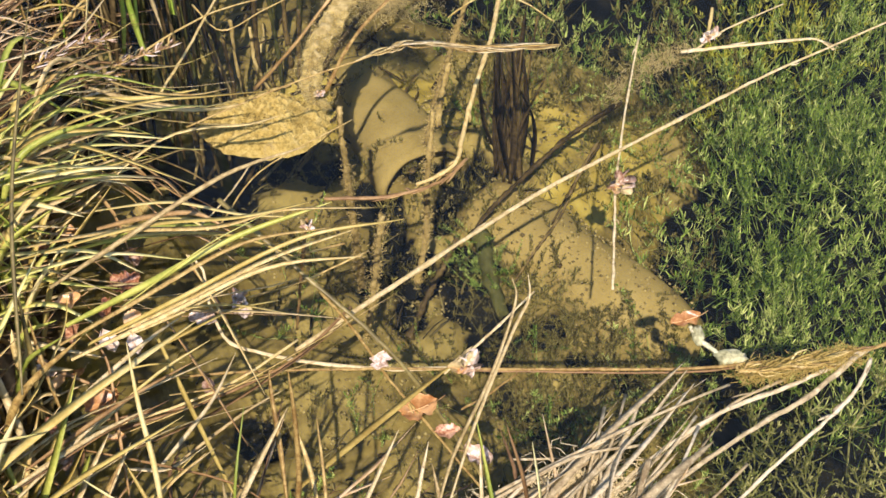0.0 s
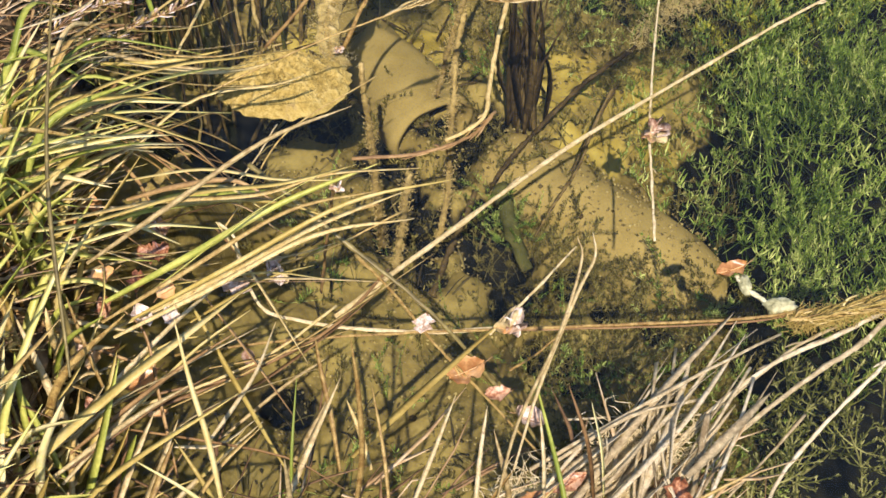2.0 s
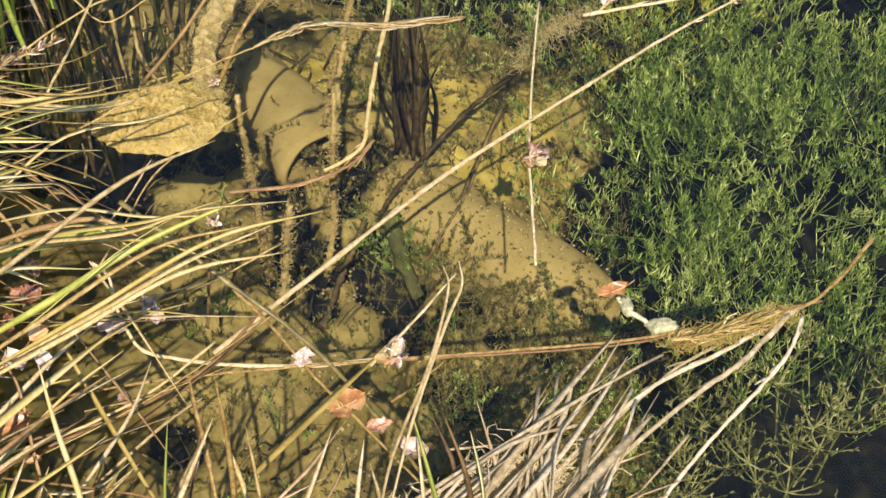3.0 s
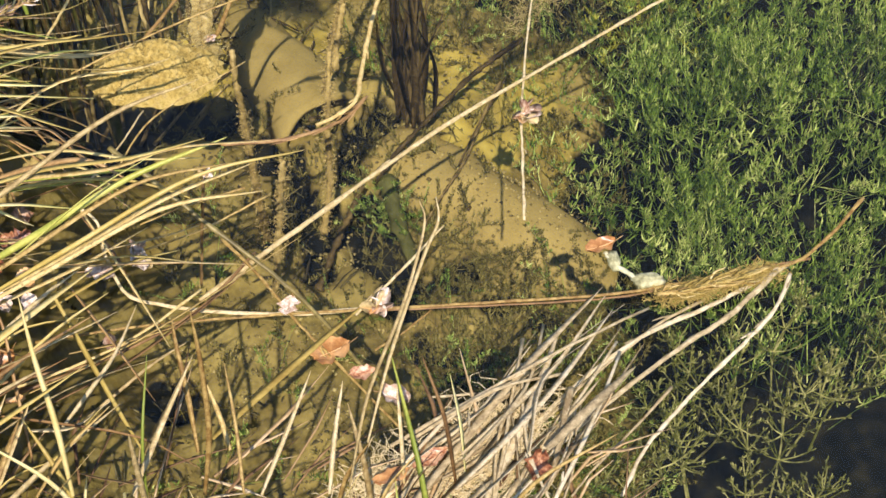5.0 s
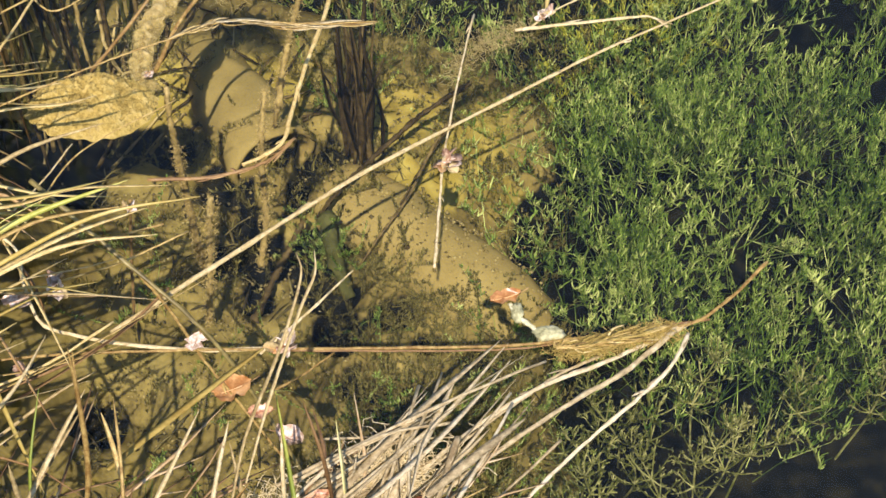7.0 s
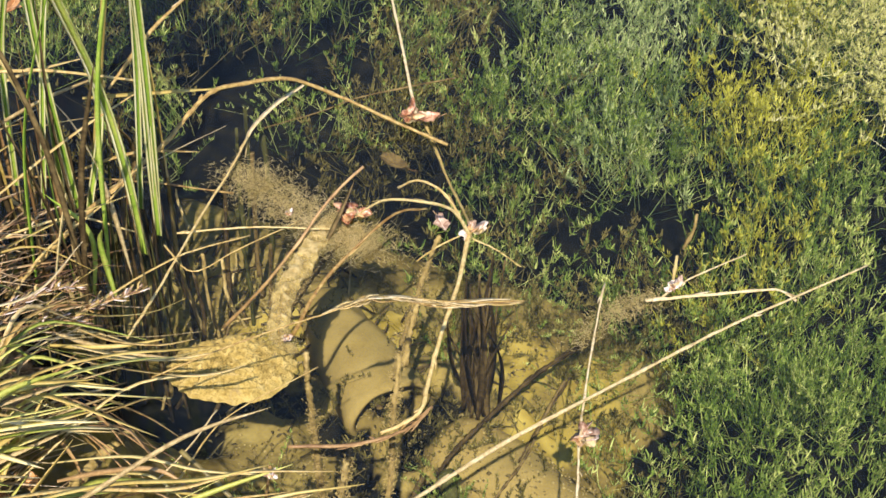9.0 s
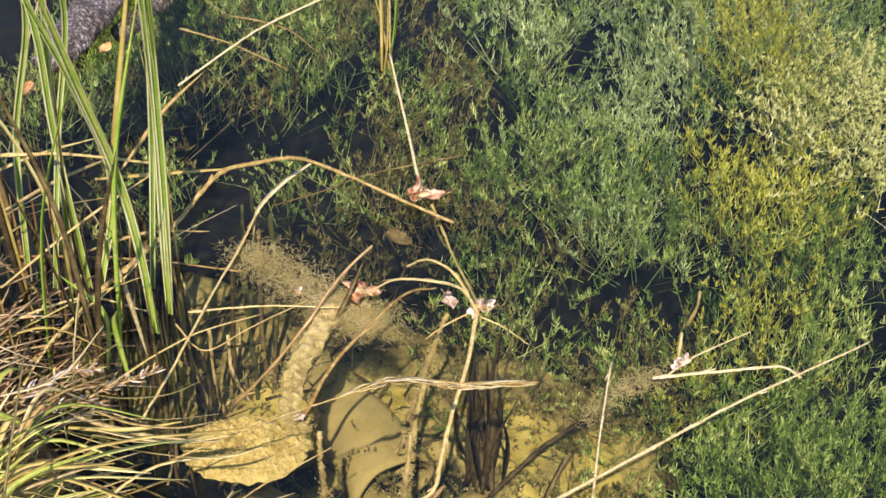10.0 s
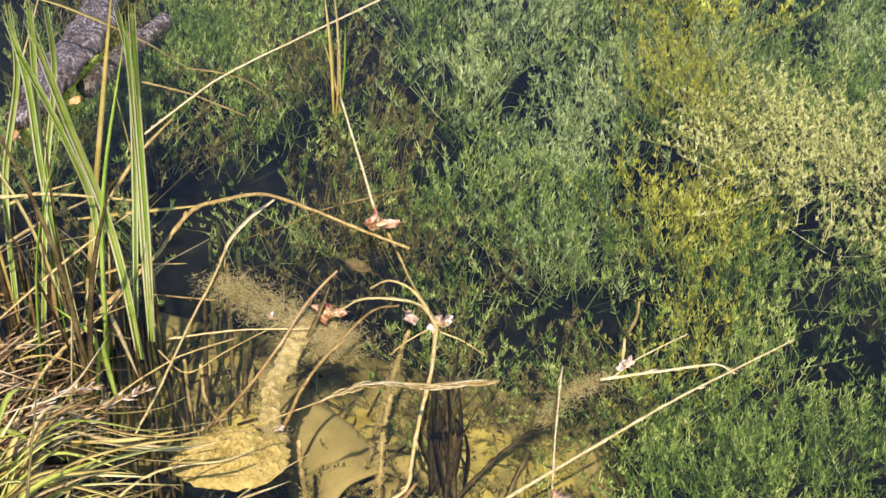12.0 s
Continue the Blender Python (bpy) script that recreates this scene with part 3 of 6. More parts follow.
def canopy(x, y):
    rise = max(0.0, min(1.0, y - 1.5))
    margin = min(0.0, x - float(np.interp(y, EDGE_Y, EDGE_X)) - 0.14)
    return -0.26 + 0.7 * margin + 0.08 * rise + 0.14 * max(0.0, min(1.0, (x - 0.5) * 2)) * max(0.0, min(1.0, (y - 1.1) * 1.5)) + 0.22 * bump3(x, y, 5.5, 6)


def golden(x, y):
    line = np.interp(y, (1.4, 1.55, 1.72, 1.87, 2.08, 2.27, 2.5, 2.72, 2.96), (0.52, 0.54, 0.575, 0.60, 0.635, 0.66, 0.69, 0.73, 0.75))
    return abs(x - line) < (-0.03 if y < 1.95 else 0.045 if y < 2.3 else 0.075) + 0.06 * bump3(x, y, 6, 31)


rng = random.Random(11)
spots = []
for j in range(38):
    for i in range(30):
        x, y = -0.85 + 0.077 * i + rng.uniform(-0.045, 0.045), 0.78 + 0.077 * j + rng.uniform(-0.045, 0.045)
        if not weed_here(x, y):
            continue
        hollow = any((x - a) ** 2 + (y - b) ** 2 < (1.25 * r + 0.045) ** 2 for a, b, r in GAPS)
        gap = bump3(x, y, 4.2, 21) + 0.5 * bump3(x, y, 10, 22)
        near_right = y < 1.36 and x > 0.40
        if not near_right:
            hollow = hollow or gap < (-0.23 if x > 0.42 and y > 1.9 else -0.16 if x > 0.5 else -0.12 if y < 2.2 or x > 0.1 else 0.0)
        middle = 0.05 < x < 0.58 and y < 2.56 and y > 1.95
        rim = x - float(np.interp(y, EDGE_Y, EDGE_X)) < 0.10 or (middle and y < 2.26)
        if middle:
            hollow = False
        if middle and y > 2.22 and rng.random() < 0.15:
            continue
        if any((x - a) ** 2 + (y - b) ** 2 < (1.2 * r + 0.05) ** 2 for a, b, r in DARKS) and rng.random() < 0.93:
            continue
        if hollow and (rng.random() < 0.82 or (y < 1.36 and x > 0.40)):
            continue
        if near_right and rng.random() < 0.9:
            continue
        kind, top = GREENS, canopy(x, y) + min(0.0, gap) * 0.22 + rng.uniform(-0.08, 0.03)
        if hollow:
            top -= 0.20
        elif golden(x, y):
            kind, top = GOLDS, top + 0.03 + 0.08 * max(0.0, min(1.0, (y - 2.1) * 3))
        if kind is GREENS and rim and bump3(x, y, 7, 15) < 0.25 and rng.random() < 0.7:
            kind = EDGED
        elif kind is GREENS and not hollow and y > 2.3 and x > 0.15 and bump3(x, y, 3.3, 52) + 0.5 * bump3(x, y, 9, 53) + 0.25 * min(1.0, max(0.0, y - 2.0)) > 0.27:
            kind, top = PALES, top + 0.02
        # Darker olive clumps stand in for light lost in the deeper far left.
        if kind is GREENS and x < 0.12 and y > 2.15 and bump3(x, y, 6, 71) < 0.15 and rng.random() < 0.45:
            kind, top = EDGED, top - 0.03
        if near_right and not hollow:
            kind, top = WHORLS, -0.33 + rng.uniform(-0.12, 0.08) + 0.10 * max(0.0, x - 0.6)
        if not hollow and 1.90 < y < 2.60 and x > 0.69 + 0.16 * (y - 2.1) and bump3(x, y, 8, 41) > -0.16 and rng.random() < (0.85 if x > 0.76 else 0.45):
            kind, top = SCUMS, -0.012
        spots.append((x, y, top, kind, rng.uniform(0.7, 1.2), rng.random() * 6.28))
spots.sort(key=lambda p: (p[0] - 0.35) ** 2 + (p[1] - 1.7) ** 2)
TALL = {id(GREENS): 0.24, id(GOLDS): 0.24, id(SCUMS): 0.10, id(WHORLS): 0.22, id(EDGED): 0.20, id(PALES): 0.24}
SAYS = {id(GREENS): "green feathery water weed clump under the surface", id(GOLDS): "golden-green feathery water weed clump under the surface",
        id(SCUMS): "pale yellow algae-coated weed clump at the surface", id(PALES): "pale green feathery water weed clump near the surface", id(EDGED): "olive silt-dusted water weed clump edging the silt and dimming deeper water", id(WHORLS): "sparse whorled pondweed with finger-like branchlets"}
rest = {}
for n, (x, y, top, kind, s, turn) in enumerate(spots):
    me = rng.choice(kind)
    m = Matrix.Translation((x, y, top - TALL[id(kind)] * s)) @ Matrix.Rotation(turn, 4, "Z") @ Matrix.Rotation(rng.uniform(-0.2, 0.2), 4, "X") @ Matrix.Scale(s, 4)
    if n < 290:
        ob = new("water_weed", me)
        ob.matrix_world = m
        tagged(ob, SAYS[id(kind)], "water weed", "submerged weed bed")
    else:
        rest.setdefault(me.materials[0].name, []).append((me, m))
for name, some in rest.items():
    vs, fs, base = [], [], 0
    for me, m in some:
        co = np.empty(len(me.vertices) * 3)
        me.vertices.foreach_get("co", co)
        a = np.array(m)
        vs.append(co.reshape(-1, 3) @ a[:3, :3].T + a[:3, 3])
        fs += [tuple(v + base for v in p.vertices) for p in me.polygons]
        base += len(me.vertices)
    tagged(new("weed_bed", mesh_from("weed_bed", np.concatenate(vs), fs, bpy.data.materials[name], False)), "dense far bed of feathery water weed under the surface", "water weed", kind="stuff")


# ---- long stalks lying on and over the water ----
FLOAT = "stalks on the water"
stem("fallen_reed", "long straight bleached reed stem lying across the water", [(-0.186, 1.161, 0.004), (-0.069, 1.257, 0.006), (0.126, 1.409, 0.012), (0.354, 1.558, 0.014), (0.476, 1.634, 0.016)] + [(0.69, 1.75, 0.02)], 7.5, 3.2, PALE, group=FLOAT, tatter=9, rough=0.2)
stem("fallen_reed", "brown reed stem floating beside the litter", [(-0.399, 1.045, 0.004), (-0.291, 1.086, 0.006), (-0.190, 1.143, 0.008), (-0.118, 1.224, 0.012)], 5.5, 4.0, BROWN, group=FLOAT, tatter=2)
stem("fallen_reed", "olive-brown reed stem slanting down into the water", [(-0.282, 1.309, 0.125), (-0.244, 1.280, 0.11), (-0.174, 1.230, 0.07), (-0.097, 1.177, 0.03), (-0.039, 1.116, 0.008), (0.016, 1.027, 0.004), (0.058, 0.949, 0.002)], 7.0, 4.5, REEDSTEM, group=FLOAT, tatter=2)
stem("fallen_reed", "straw-coloured reed stem slanting beside a darker one", [(-0.159, 1.247, 0.015), (-0.112, 1.185, 0.012), (-0.073, 1.122, 0.008), (-0.022, 1.051, 0.006), (0.052, 0.948, 0.004)], 4.5, 3.0, STRAW, group=FLOAT, tatter=2)
stem("fallen_reed", "thin straw stem lying across the water", [(-0.379, 1.117, 0.004), (-0.273, 1.128, 0.005), (-0.180, 1.131, 0.006), (-0.072, 1.130, 0.008), (0.062, 1.128, 0.008), (0.198, 1.126, 0.008), (0.313, 1.125, 0.01), (0.432, 1.138, 0.01), (0.531, 1.148, 0.014), (0.586, 1.181, 0.02), (0.642, 1.232, 0.03)], 3.6, 4.6, STRAW, group=FLOAT, tatter=4)
stem("fallen_reed", "thin brown stem lying against a straw stem", [(0.022, 1.129, 0.004), (0.198, 1.124, 0.004), (0.328, 1.125, 0.004), (0.455, 1.145, 0.008), (0.561, 1.156, 0.012)], 3.0, 3.0, BROWN, group=FLOAT)
stem("fallen_reed", "pale curved rhizome floating on the water", [(-0.326, 1.280, 0.05), (-0.307, 1.262, 0.04), (-0.299, 1.227, 0.02), (-0.273, 1.176, 0.008), (-0.228, 1.158, 0.004), (-0.160, 1.143, 0.003), (-0.073, 1.133, 0.003), (0.005, 1.133, 0.003)], 3.5, 6.0, PALE, group=FLOAT, tatter=2)
blade("reed_leaf", "yellow dead reed leaf lying over other stalks", [(-0.169, 0.956, 0.02), (-0.100, 1.024, 0.02), (-0.040, 1.081, 0.02), (0.016, 1.131, 0.022)], 9.0, OCHRE, "reed leaf", FLOAT)
stem("fallen_reed", "short frayed straw stem pointing up from the husks", [(0.000, 1.121, 0.01), (0.052, 1.167, 0.02), (0.115, 1.228, 0.035)], 4.5, 2.5, PALE, group=FLOAT, tatter=4)
stem("fallen_reed", "short brown stem over the water", [(0.020, 1.070, 0.006), (0.051, 1.088, 0.008), (0.091, 1.120, 0.01)], 3.0, 2.5, STRAW, group=FLOAT)
stem("seed_stalk", "thin straight straw seed stalk lying on the water", [(0.292, 1.72, 0.008), (0.262, 1.58, 0.008), (0.238, 1.444, 0.006)] + [(0.228, 1.347, 0.006), (0.219, 1.252, 0.006)], 2.6, 3.6, PALE, "seed stalk", FLOAT, tatter=3)
stem("fallen_reed", "pale hooked reed stem bending into the water", [(0.093, 1.837, 0.006)] + [(0.072, 1.702, 0.02), (0.049, 1.612, 0.02), (0.031, 1.532, 0.014)] + [(0.020, 1.473, 0.012), (-0.005, 1.450, 0.008), (-0.036, 1.436, 0.004)], 7.0, 5.0, STRAW, group=FLOAT, tatter=7)
stem("fallen_reed", "brown reed stem curving at the waterline", [(0.034, 1.484, 0.004), (0.006, 1.448, 0.004), (-0.036, 1.426, 0.004), (-0.088, 1.414, 0.004), (-0.160, 1.408, 0.01)], 5.0, 5.5, BROWN, group=FLOAT, tatter=12, rough=0.3)
stem("fallen_reed", "straw stem lying at the edge of the weed bed", [(0.350, 1.688, 0.006), (0.434, 1.697, 0.008), (0.530, 1.707, 0.01), (0.556, 1.704, 0.01), (0.574, 1.686, 0.008)], 6.0, 2.5, PALE, group=FLOAT, tatter=3)
stem("fallen_reed", "short pale stem rising over a husk", [(0.372, 1.692, 0.006), (0.419, 1.724, 0.015), (0.507, 1.762, 0.03)], 3.5, 2.0, PALE, group=FLOAT)
stem("fallen_reed", "pale stub standing in the weed", [(0.404, 1.764, -0.03), (0.411, 1.798, -0.01)], 5.0, 5.0, CRUST, group=FLOAT)
stem("fallen_reed", "pale green stub just under the surface", [(0.434, 1.864, -0.06), (0.448, 1.875, -0.03), (0.454, 1.897, -0.015)], 6.0, 5.0, CRUST, group=FLOAT)
stem("fallen_reed", "arching bleached reed stem kinked over the water", [(-0.590, 1.672, 0.02), (-0.494, 1.813, 0.05), (-0.449, 1.854, 0.07), (-0.376, 1.931, 0.1), (-0.343, 1.976, 0.12), (-0.310, 2.017, 0.13), (-0.263, 2.049, 0.12), (-0.197, 2.087, 0.1), (-0.119, 2.093, 0.06), (-0.024, 2.075, 0.02), (0.060, 2.039, 0.003)], 9.0, 6.0, STRAW, group=FLOAT, tatter=6)
stem("dead_twig", "thin grey twig lying on the water", [(-0.243, 2.083, 0), (-0.158, 2.120, 0.002), (-0.082, 2.161, 0.004), (0.073, 2.204, 0.012)], 2.0, 3.2, SUNK, "twig", FLOAT)
stem("fallen_reed", "dark stick slanting out of the water", [(-0.289, 1.744, -0.12), (-0.229, 1.757, -0.05), (-0.176, 1.800, 0), (-0.124, 1.866, 0.04), (-0.073, 1.909, 0.07)], 6.5, 4.5, BROWN, group=FLOAT)
blade("reed_leaf", "dark upright dead leaf standing in the algae", [(-0.128, 1.816, 0), (-0.111, 1.832, 0.03), (-0.085, 1.864, 0.08)], 9.0, SUNK, "reed leaf", FLOAT)
stem("fallen_reed", "straight pale reed stem crossing the upper water", [(-0.433, 2.410, 0.004), (-0.356, 2.513, 0.006), (-0.280, 2.603, 0.008), (-0.129, 2.729, 0.01), (0.048, 2.875, 0.01), (0.165, 2.978, 0.01)], 4.5, 4.0, PALE, group=FLOAT, tatter=2)
blade("reed_leaf", "yellow bent reed leaf dipping into the water", [(-0.627, 2.537, 0.24), (-0.565, 2.528, 0.22), (-0.485, 2.536, 0.17), (-0.418, 2.573, 0.1), (-0.354, 2.609, 0.02)], 8.0, OCHRE, "reed leaf", FLOAT)
blade("reed_leaf", "brown end of a bent leaf just under water", [(-0.356, 2.623, 0.012), (-0.292, 2.623, 0), (-0.236, 2.617, -0.02), (-0.170, 2.578, -0.06)], 8.0, STRAW, "reed leaf", FLOAT)
stem("dead_twig", "crusted twig under the surface", [(-0.455, 2.625, -0.02), (-0.350, 2.574, -0.02), (-0.239, 2.507, -0.03)], 5.0, 4.0, CRUST, "twig", FLOAT, rough=0.3)
stem("fallen_reed", "pale reed stem slanting down to a red leaf", [(-0.049, 2.514, 0.006), (-0.025, 2.340, 0.01), (-0.004, 2.187, 0.012), (0.009, 2.095, 0.012)], 4.0, 6.0, PALE, group=FLOAT, tatter=1)
stem("fallen_reed", "sunken continuation of a reed stem with crust", [(0.022, 2.112, -0.01), (0.038, 2.076, -0.03), (0.061, 2.024, -0.06), (0.088, 1.932, -0.05), (0.096, 1.840, 0)], 5.0, 4.0, CRUST, group=FLOAT, rough=0.3)
blade("reed_leaf", "pale broken reed leaf touching the water", [(-0.181, 2.159, 0.03), (-0.228, 2.117, 0.02), (-0.266, 2.065, 0.005), (-0.272, 2.031, -0.02)], 9.0, PALE, "reed leaf", FLOAT)
stem("fallen_reed", "straight straw stem leaning over the algae", [(-0.268, 2.052, 0.006), (-0.288, 1.968, 0.01), (-0.321, 1.850, 0.02), (-0.363, 1.655, 0.05), (-0.391, 1.557, 0.06)], 4.0, 4.0, STRAW, group=FLOAT, tatter=2)
for ctrl, w in (([(0.092, 1.828, 0.004), (0.082, 1.824, 0.03), (0.071, 1.821, 0.06), (0.046, 1.835, 0.09), (0.012, 1.856, 0.09), (-0.018, 1.873, 0.06)], 4.0),
                ([(0.094, 1.823, 0.004), (0.064, 1.812, 0.07), (0.013, 1.788, 0.11), (-0.038, 1.800, 0.1), (-0.082, 1.820, 0.05)], 4.5),
                ([(-0.167, 1.620, 0), (-0.127, 1.661, 0.06), (-0.066, 1.704, 0.11), (-0.019, 1.751, 0.12), (0.025, 1.783, 0.1)], 5.0)):
    stem("fallen_reed", "thin arching bleached stalk over the water", ctrl, w * 1.35, 3.2, STRAW, group=FLOAT, tatter=2)
stem("fallen_reed", "pale thin stem floating beyond the arches", [(0.096, 1.823, 0), (0.132, 1.799, 0), (0.170, 1.772, -0.01)], 3.0, 2.0, STRAW, group=FLOAT)
stem("fallen_reed", "thin stem lying below the red flower", [(0.011, 1.783, -0.01), (0.046, 1.807, 0), (0.089, 1.833, 0.003)], 2.6, 3.0, STRAW, group=FLOAT)
for ctrl, w, m in (([(-0.653, 1.924, 0.03), (-0.530, 1.923, 0.03), (-0.417, 1.925, 0.02), (-0.279, 1.918, 0.004)], 4.5, STRAW),
                   ([(-0.620, 1.689, 0.1), (-0.556, 1.733, 0.1), (-0.492, 1.780, 0.08), (-0.416, 1.802, 0.03)], 5.0, STRAW),
                   ([(-0.601, 1.846, 0.3), (-0.507, 1.849, 0.3), (-0.386, 1.877, 0.26)], 6.0, STRAW),
                   ([(-0.356, 1.820, 0.01), (-0.243, 1.824, 0.02), (-0.111, 1.831, 0.01)], 3.5, STRAW),
                   ([(-0.578, 1.580, 0.06), (-0.529, 1.704, 0.08), (-0.444, 1.814, 0.09), (-0.407, 1.892, 0.1)], 4.5, STRAW),
                   ([(-0.373, 1.794, 0.01), (-0.324, 1.738, 0.01), (-0.261, 1.785, 0.01), (-0.168, 1.853, 0.008)], 3.0, STRAW),
                   ([(-0.472, 1.607, 0.05), (-0.349, 1.735, 0.04), (-0.243, 1.806, 0.02)], 4.0, STRAW)):
    stem("fallen_reed", "dry straw stem lying over the clump and water", ctrl, w, w * 0.6, m, group=FLOAT, tatter=1)

# the arching seed head
arch = [(-0.321, 1.383, 0.18), (-0.214, 1.414, 0.21), (-0.157, 1.428, 0.225), (-0.100, 1.444, 0.235)]
head = stem("sedge_seed_head", "arching straw stalk with a slim drooping seed head", arch + [(-0.029, 1.468, 0.24), (0.064, 1.464, 0.235), (0.152, 1.476, 0.227)], 2.6, 2.0, STRAW, "seed head")
rng = random.Random(5)
line = curve_points([(-0.107, 1.442, 0.235), (-0.064, 1.458, 0.24), (-0.029, 1.469, 0.24), (0.064, 1.464, 0.235), (0.158, 1.476, 0.227)], 12)
for i in range(46):
    k = rng.randrange(0, len(line) - 8)
    side = Vector((0, rng.uniform(-1, 1), rng.uniform(-1, 0.6))) * 0.006
    blade("spikelet", "", [line[k], line[k + 4] + side, line[min(k + 8, len(line) - 1)] + side * 0.7], 3.2, PALE if i % 3 else STRAW, parent=head)

# ---- fan of bleached stalks round the near right ----
FAN = "fan of bleached stalks"
for ctrl, w in (([(0.531, 1.150, 0.012), (0.424, 1.096, 0.012), (0.344, 1.063, 0.012), (0.255, 1.002, 0.015), (0.175, 0.923, 0.02), (0.117, 0.850, 0.03)], 6.0),
                ([(0.530, 1.135, 0.012), (0.505, 1.091, 0.012), (0.462, 1.046, 0.012), (0.367, 0.962, 0.012), (0.311, 0.901, 0.015), (0.277, 0.844, 0.02)], 5.5),
                ([(0.515, 1.139, 0.014), (0.441, 1.077, 0.014), (0.372, 1.034, 0.014), (0.269, 0.959, 0.016), (0.168, 0.870, 0.025)], 7.0)) + (([(0.359, 0.989, 0.006), (0.305, 0.935, 0.008), (0.253, 0.887, 0.01), (0.223, 0.853, 0.012)], 3.5),
                ([(0.420, 1.108, 0.008), (0.361, 1.079, 0.008), (0.292, 1.026, 0.01), (0.204, 0.955, 0.012)], 4.0),
                ([(0.236, 0.970, 0.05), (0.216, 0.908, 0.05), (0.201, 0.859, 0.05)], 8.0),
                ([(0.077, 0.995, 0.012), (0.143, 0.993, 0.016), (0.195, 0.989, 0.018), (0.234, 0.982, 0.03)], 3.0)):
    stem("fallen_reed", "bleached crusted reed stalk in a fan", ctrl, w, w * 0.75, BLEACHED, group=FAN, tatter=3, rough=0.28)
rng = random.Random(8)
tops = [(0.200, 1.087, 0), (0.278, 1.119, 0), (0.348, 1.118, 0), (0.305, 1.035, 0.01), (0.210, 1.015, 0.01), (0.357, 1.080, 0), (0.158, 1.037, 0.005)]
feet = [(0.039, 0.892, 0.03), (0.089, 0.877, 0.04), (0.139, 0.869, 0.05), (0.195, 0.866, 0.05), (0.102, 0.903, 0.03)]
for i in range(34):
    a = Vector(tops[0]).lerp(Vector(tops[2]), rng.random()) if i % 2 else Vector(rng.choice(tops))
    b = Vector(feet[0]).lerp(Vector(feet[3]), rng.random())
    a += Vector((rng.uniform(-0.06, 0.05), rng.uniform(-0.07, 0.03), rng.uniform(0.0, 0.02)))
    b += Vector((rng.uniform(-0.07, 0.05), rng.uniform(-0.10, 0.03), rng.uniform(0, 0.03)))
    a = b.lerp(a, rng.uniform(0.55, 1.05))
    mid = a.lerp(b, 0.5) + Vector((rng.uniform(-0.02, 0.02), rng.uniform(-0.015, 0.015), rng.uniform(0, 0.015)))
    if i % 3:
        blade("reed_leaf", "bleached flattened reed leaf in a fan over the water", [b, mid, a], rng.choice((3, 4, 6, 8, 11)), BLEACHED if i % 3 else PALE, "reed leaf", FAN, side=rng.uniform(-0.8, 0.8))
    else:
        stem("fallen_reed", "bleached reed stalk in a fan", [b, mid, a], rng.uniform(3.5, 6.5), 3.5, BLEACHED, group=FAN, tatter=1, rough=0.28, per=4)

# plume where the fan meets
plume = [(0.364, 1.119, 0.012), (0.392, 1.114, 0.02), (0.449, 1.125, 0.022), (0.508, 1.143, 0.018)]
pl = stem("reed_plume", "matted yellow reed plume lying on the water", plume, 6.0, 3.0, STRAW, "reed plume")
line = curve_points(plume, 10)
for i in range(70):
    k = rng.randrange(0, len(line) - 7)
    side = Vector((rng.uniform(-1, 1), rng.uniform(-1, 1), rng.uniform(-0.4, 0.8))) * 0.010
    blade("spikelet", "", [line[k], line[k + 3] + side, line[k + 6] + side * 1.2], 2.6, MAT if i % 2 else STRAW, parent=pl)

# ---- stalks standing in the water, crusted below the surface ----
SUBM = "sunken stalks"
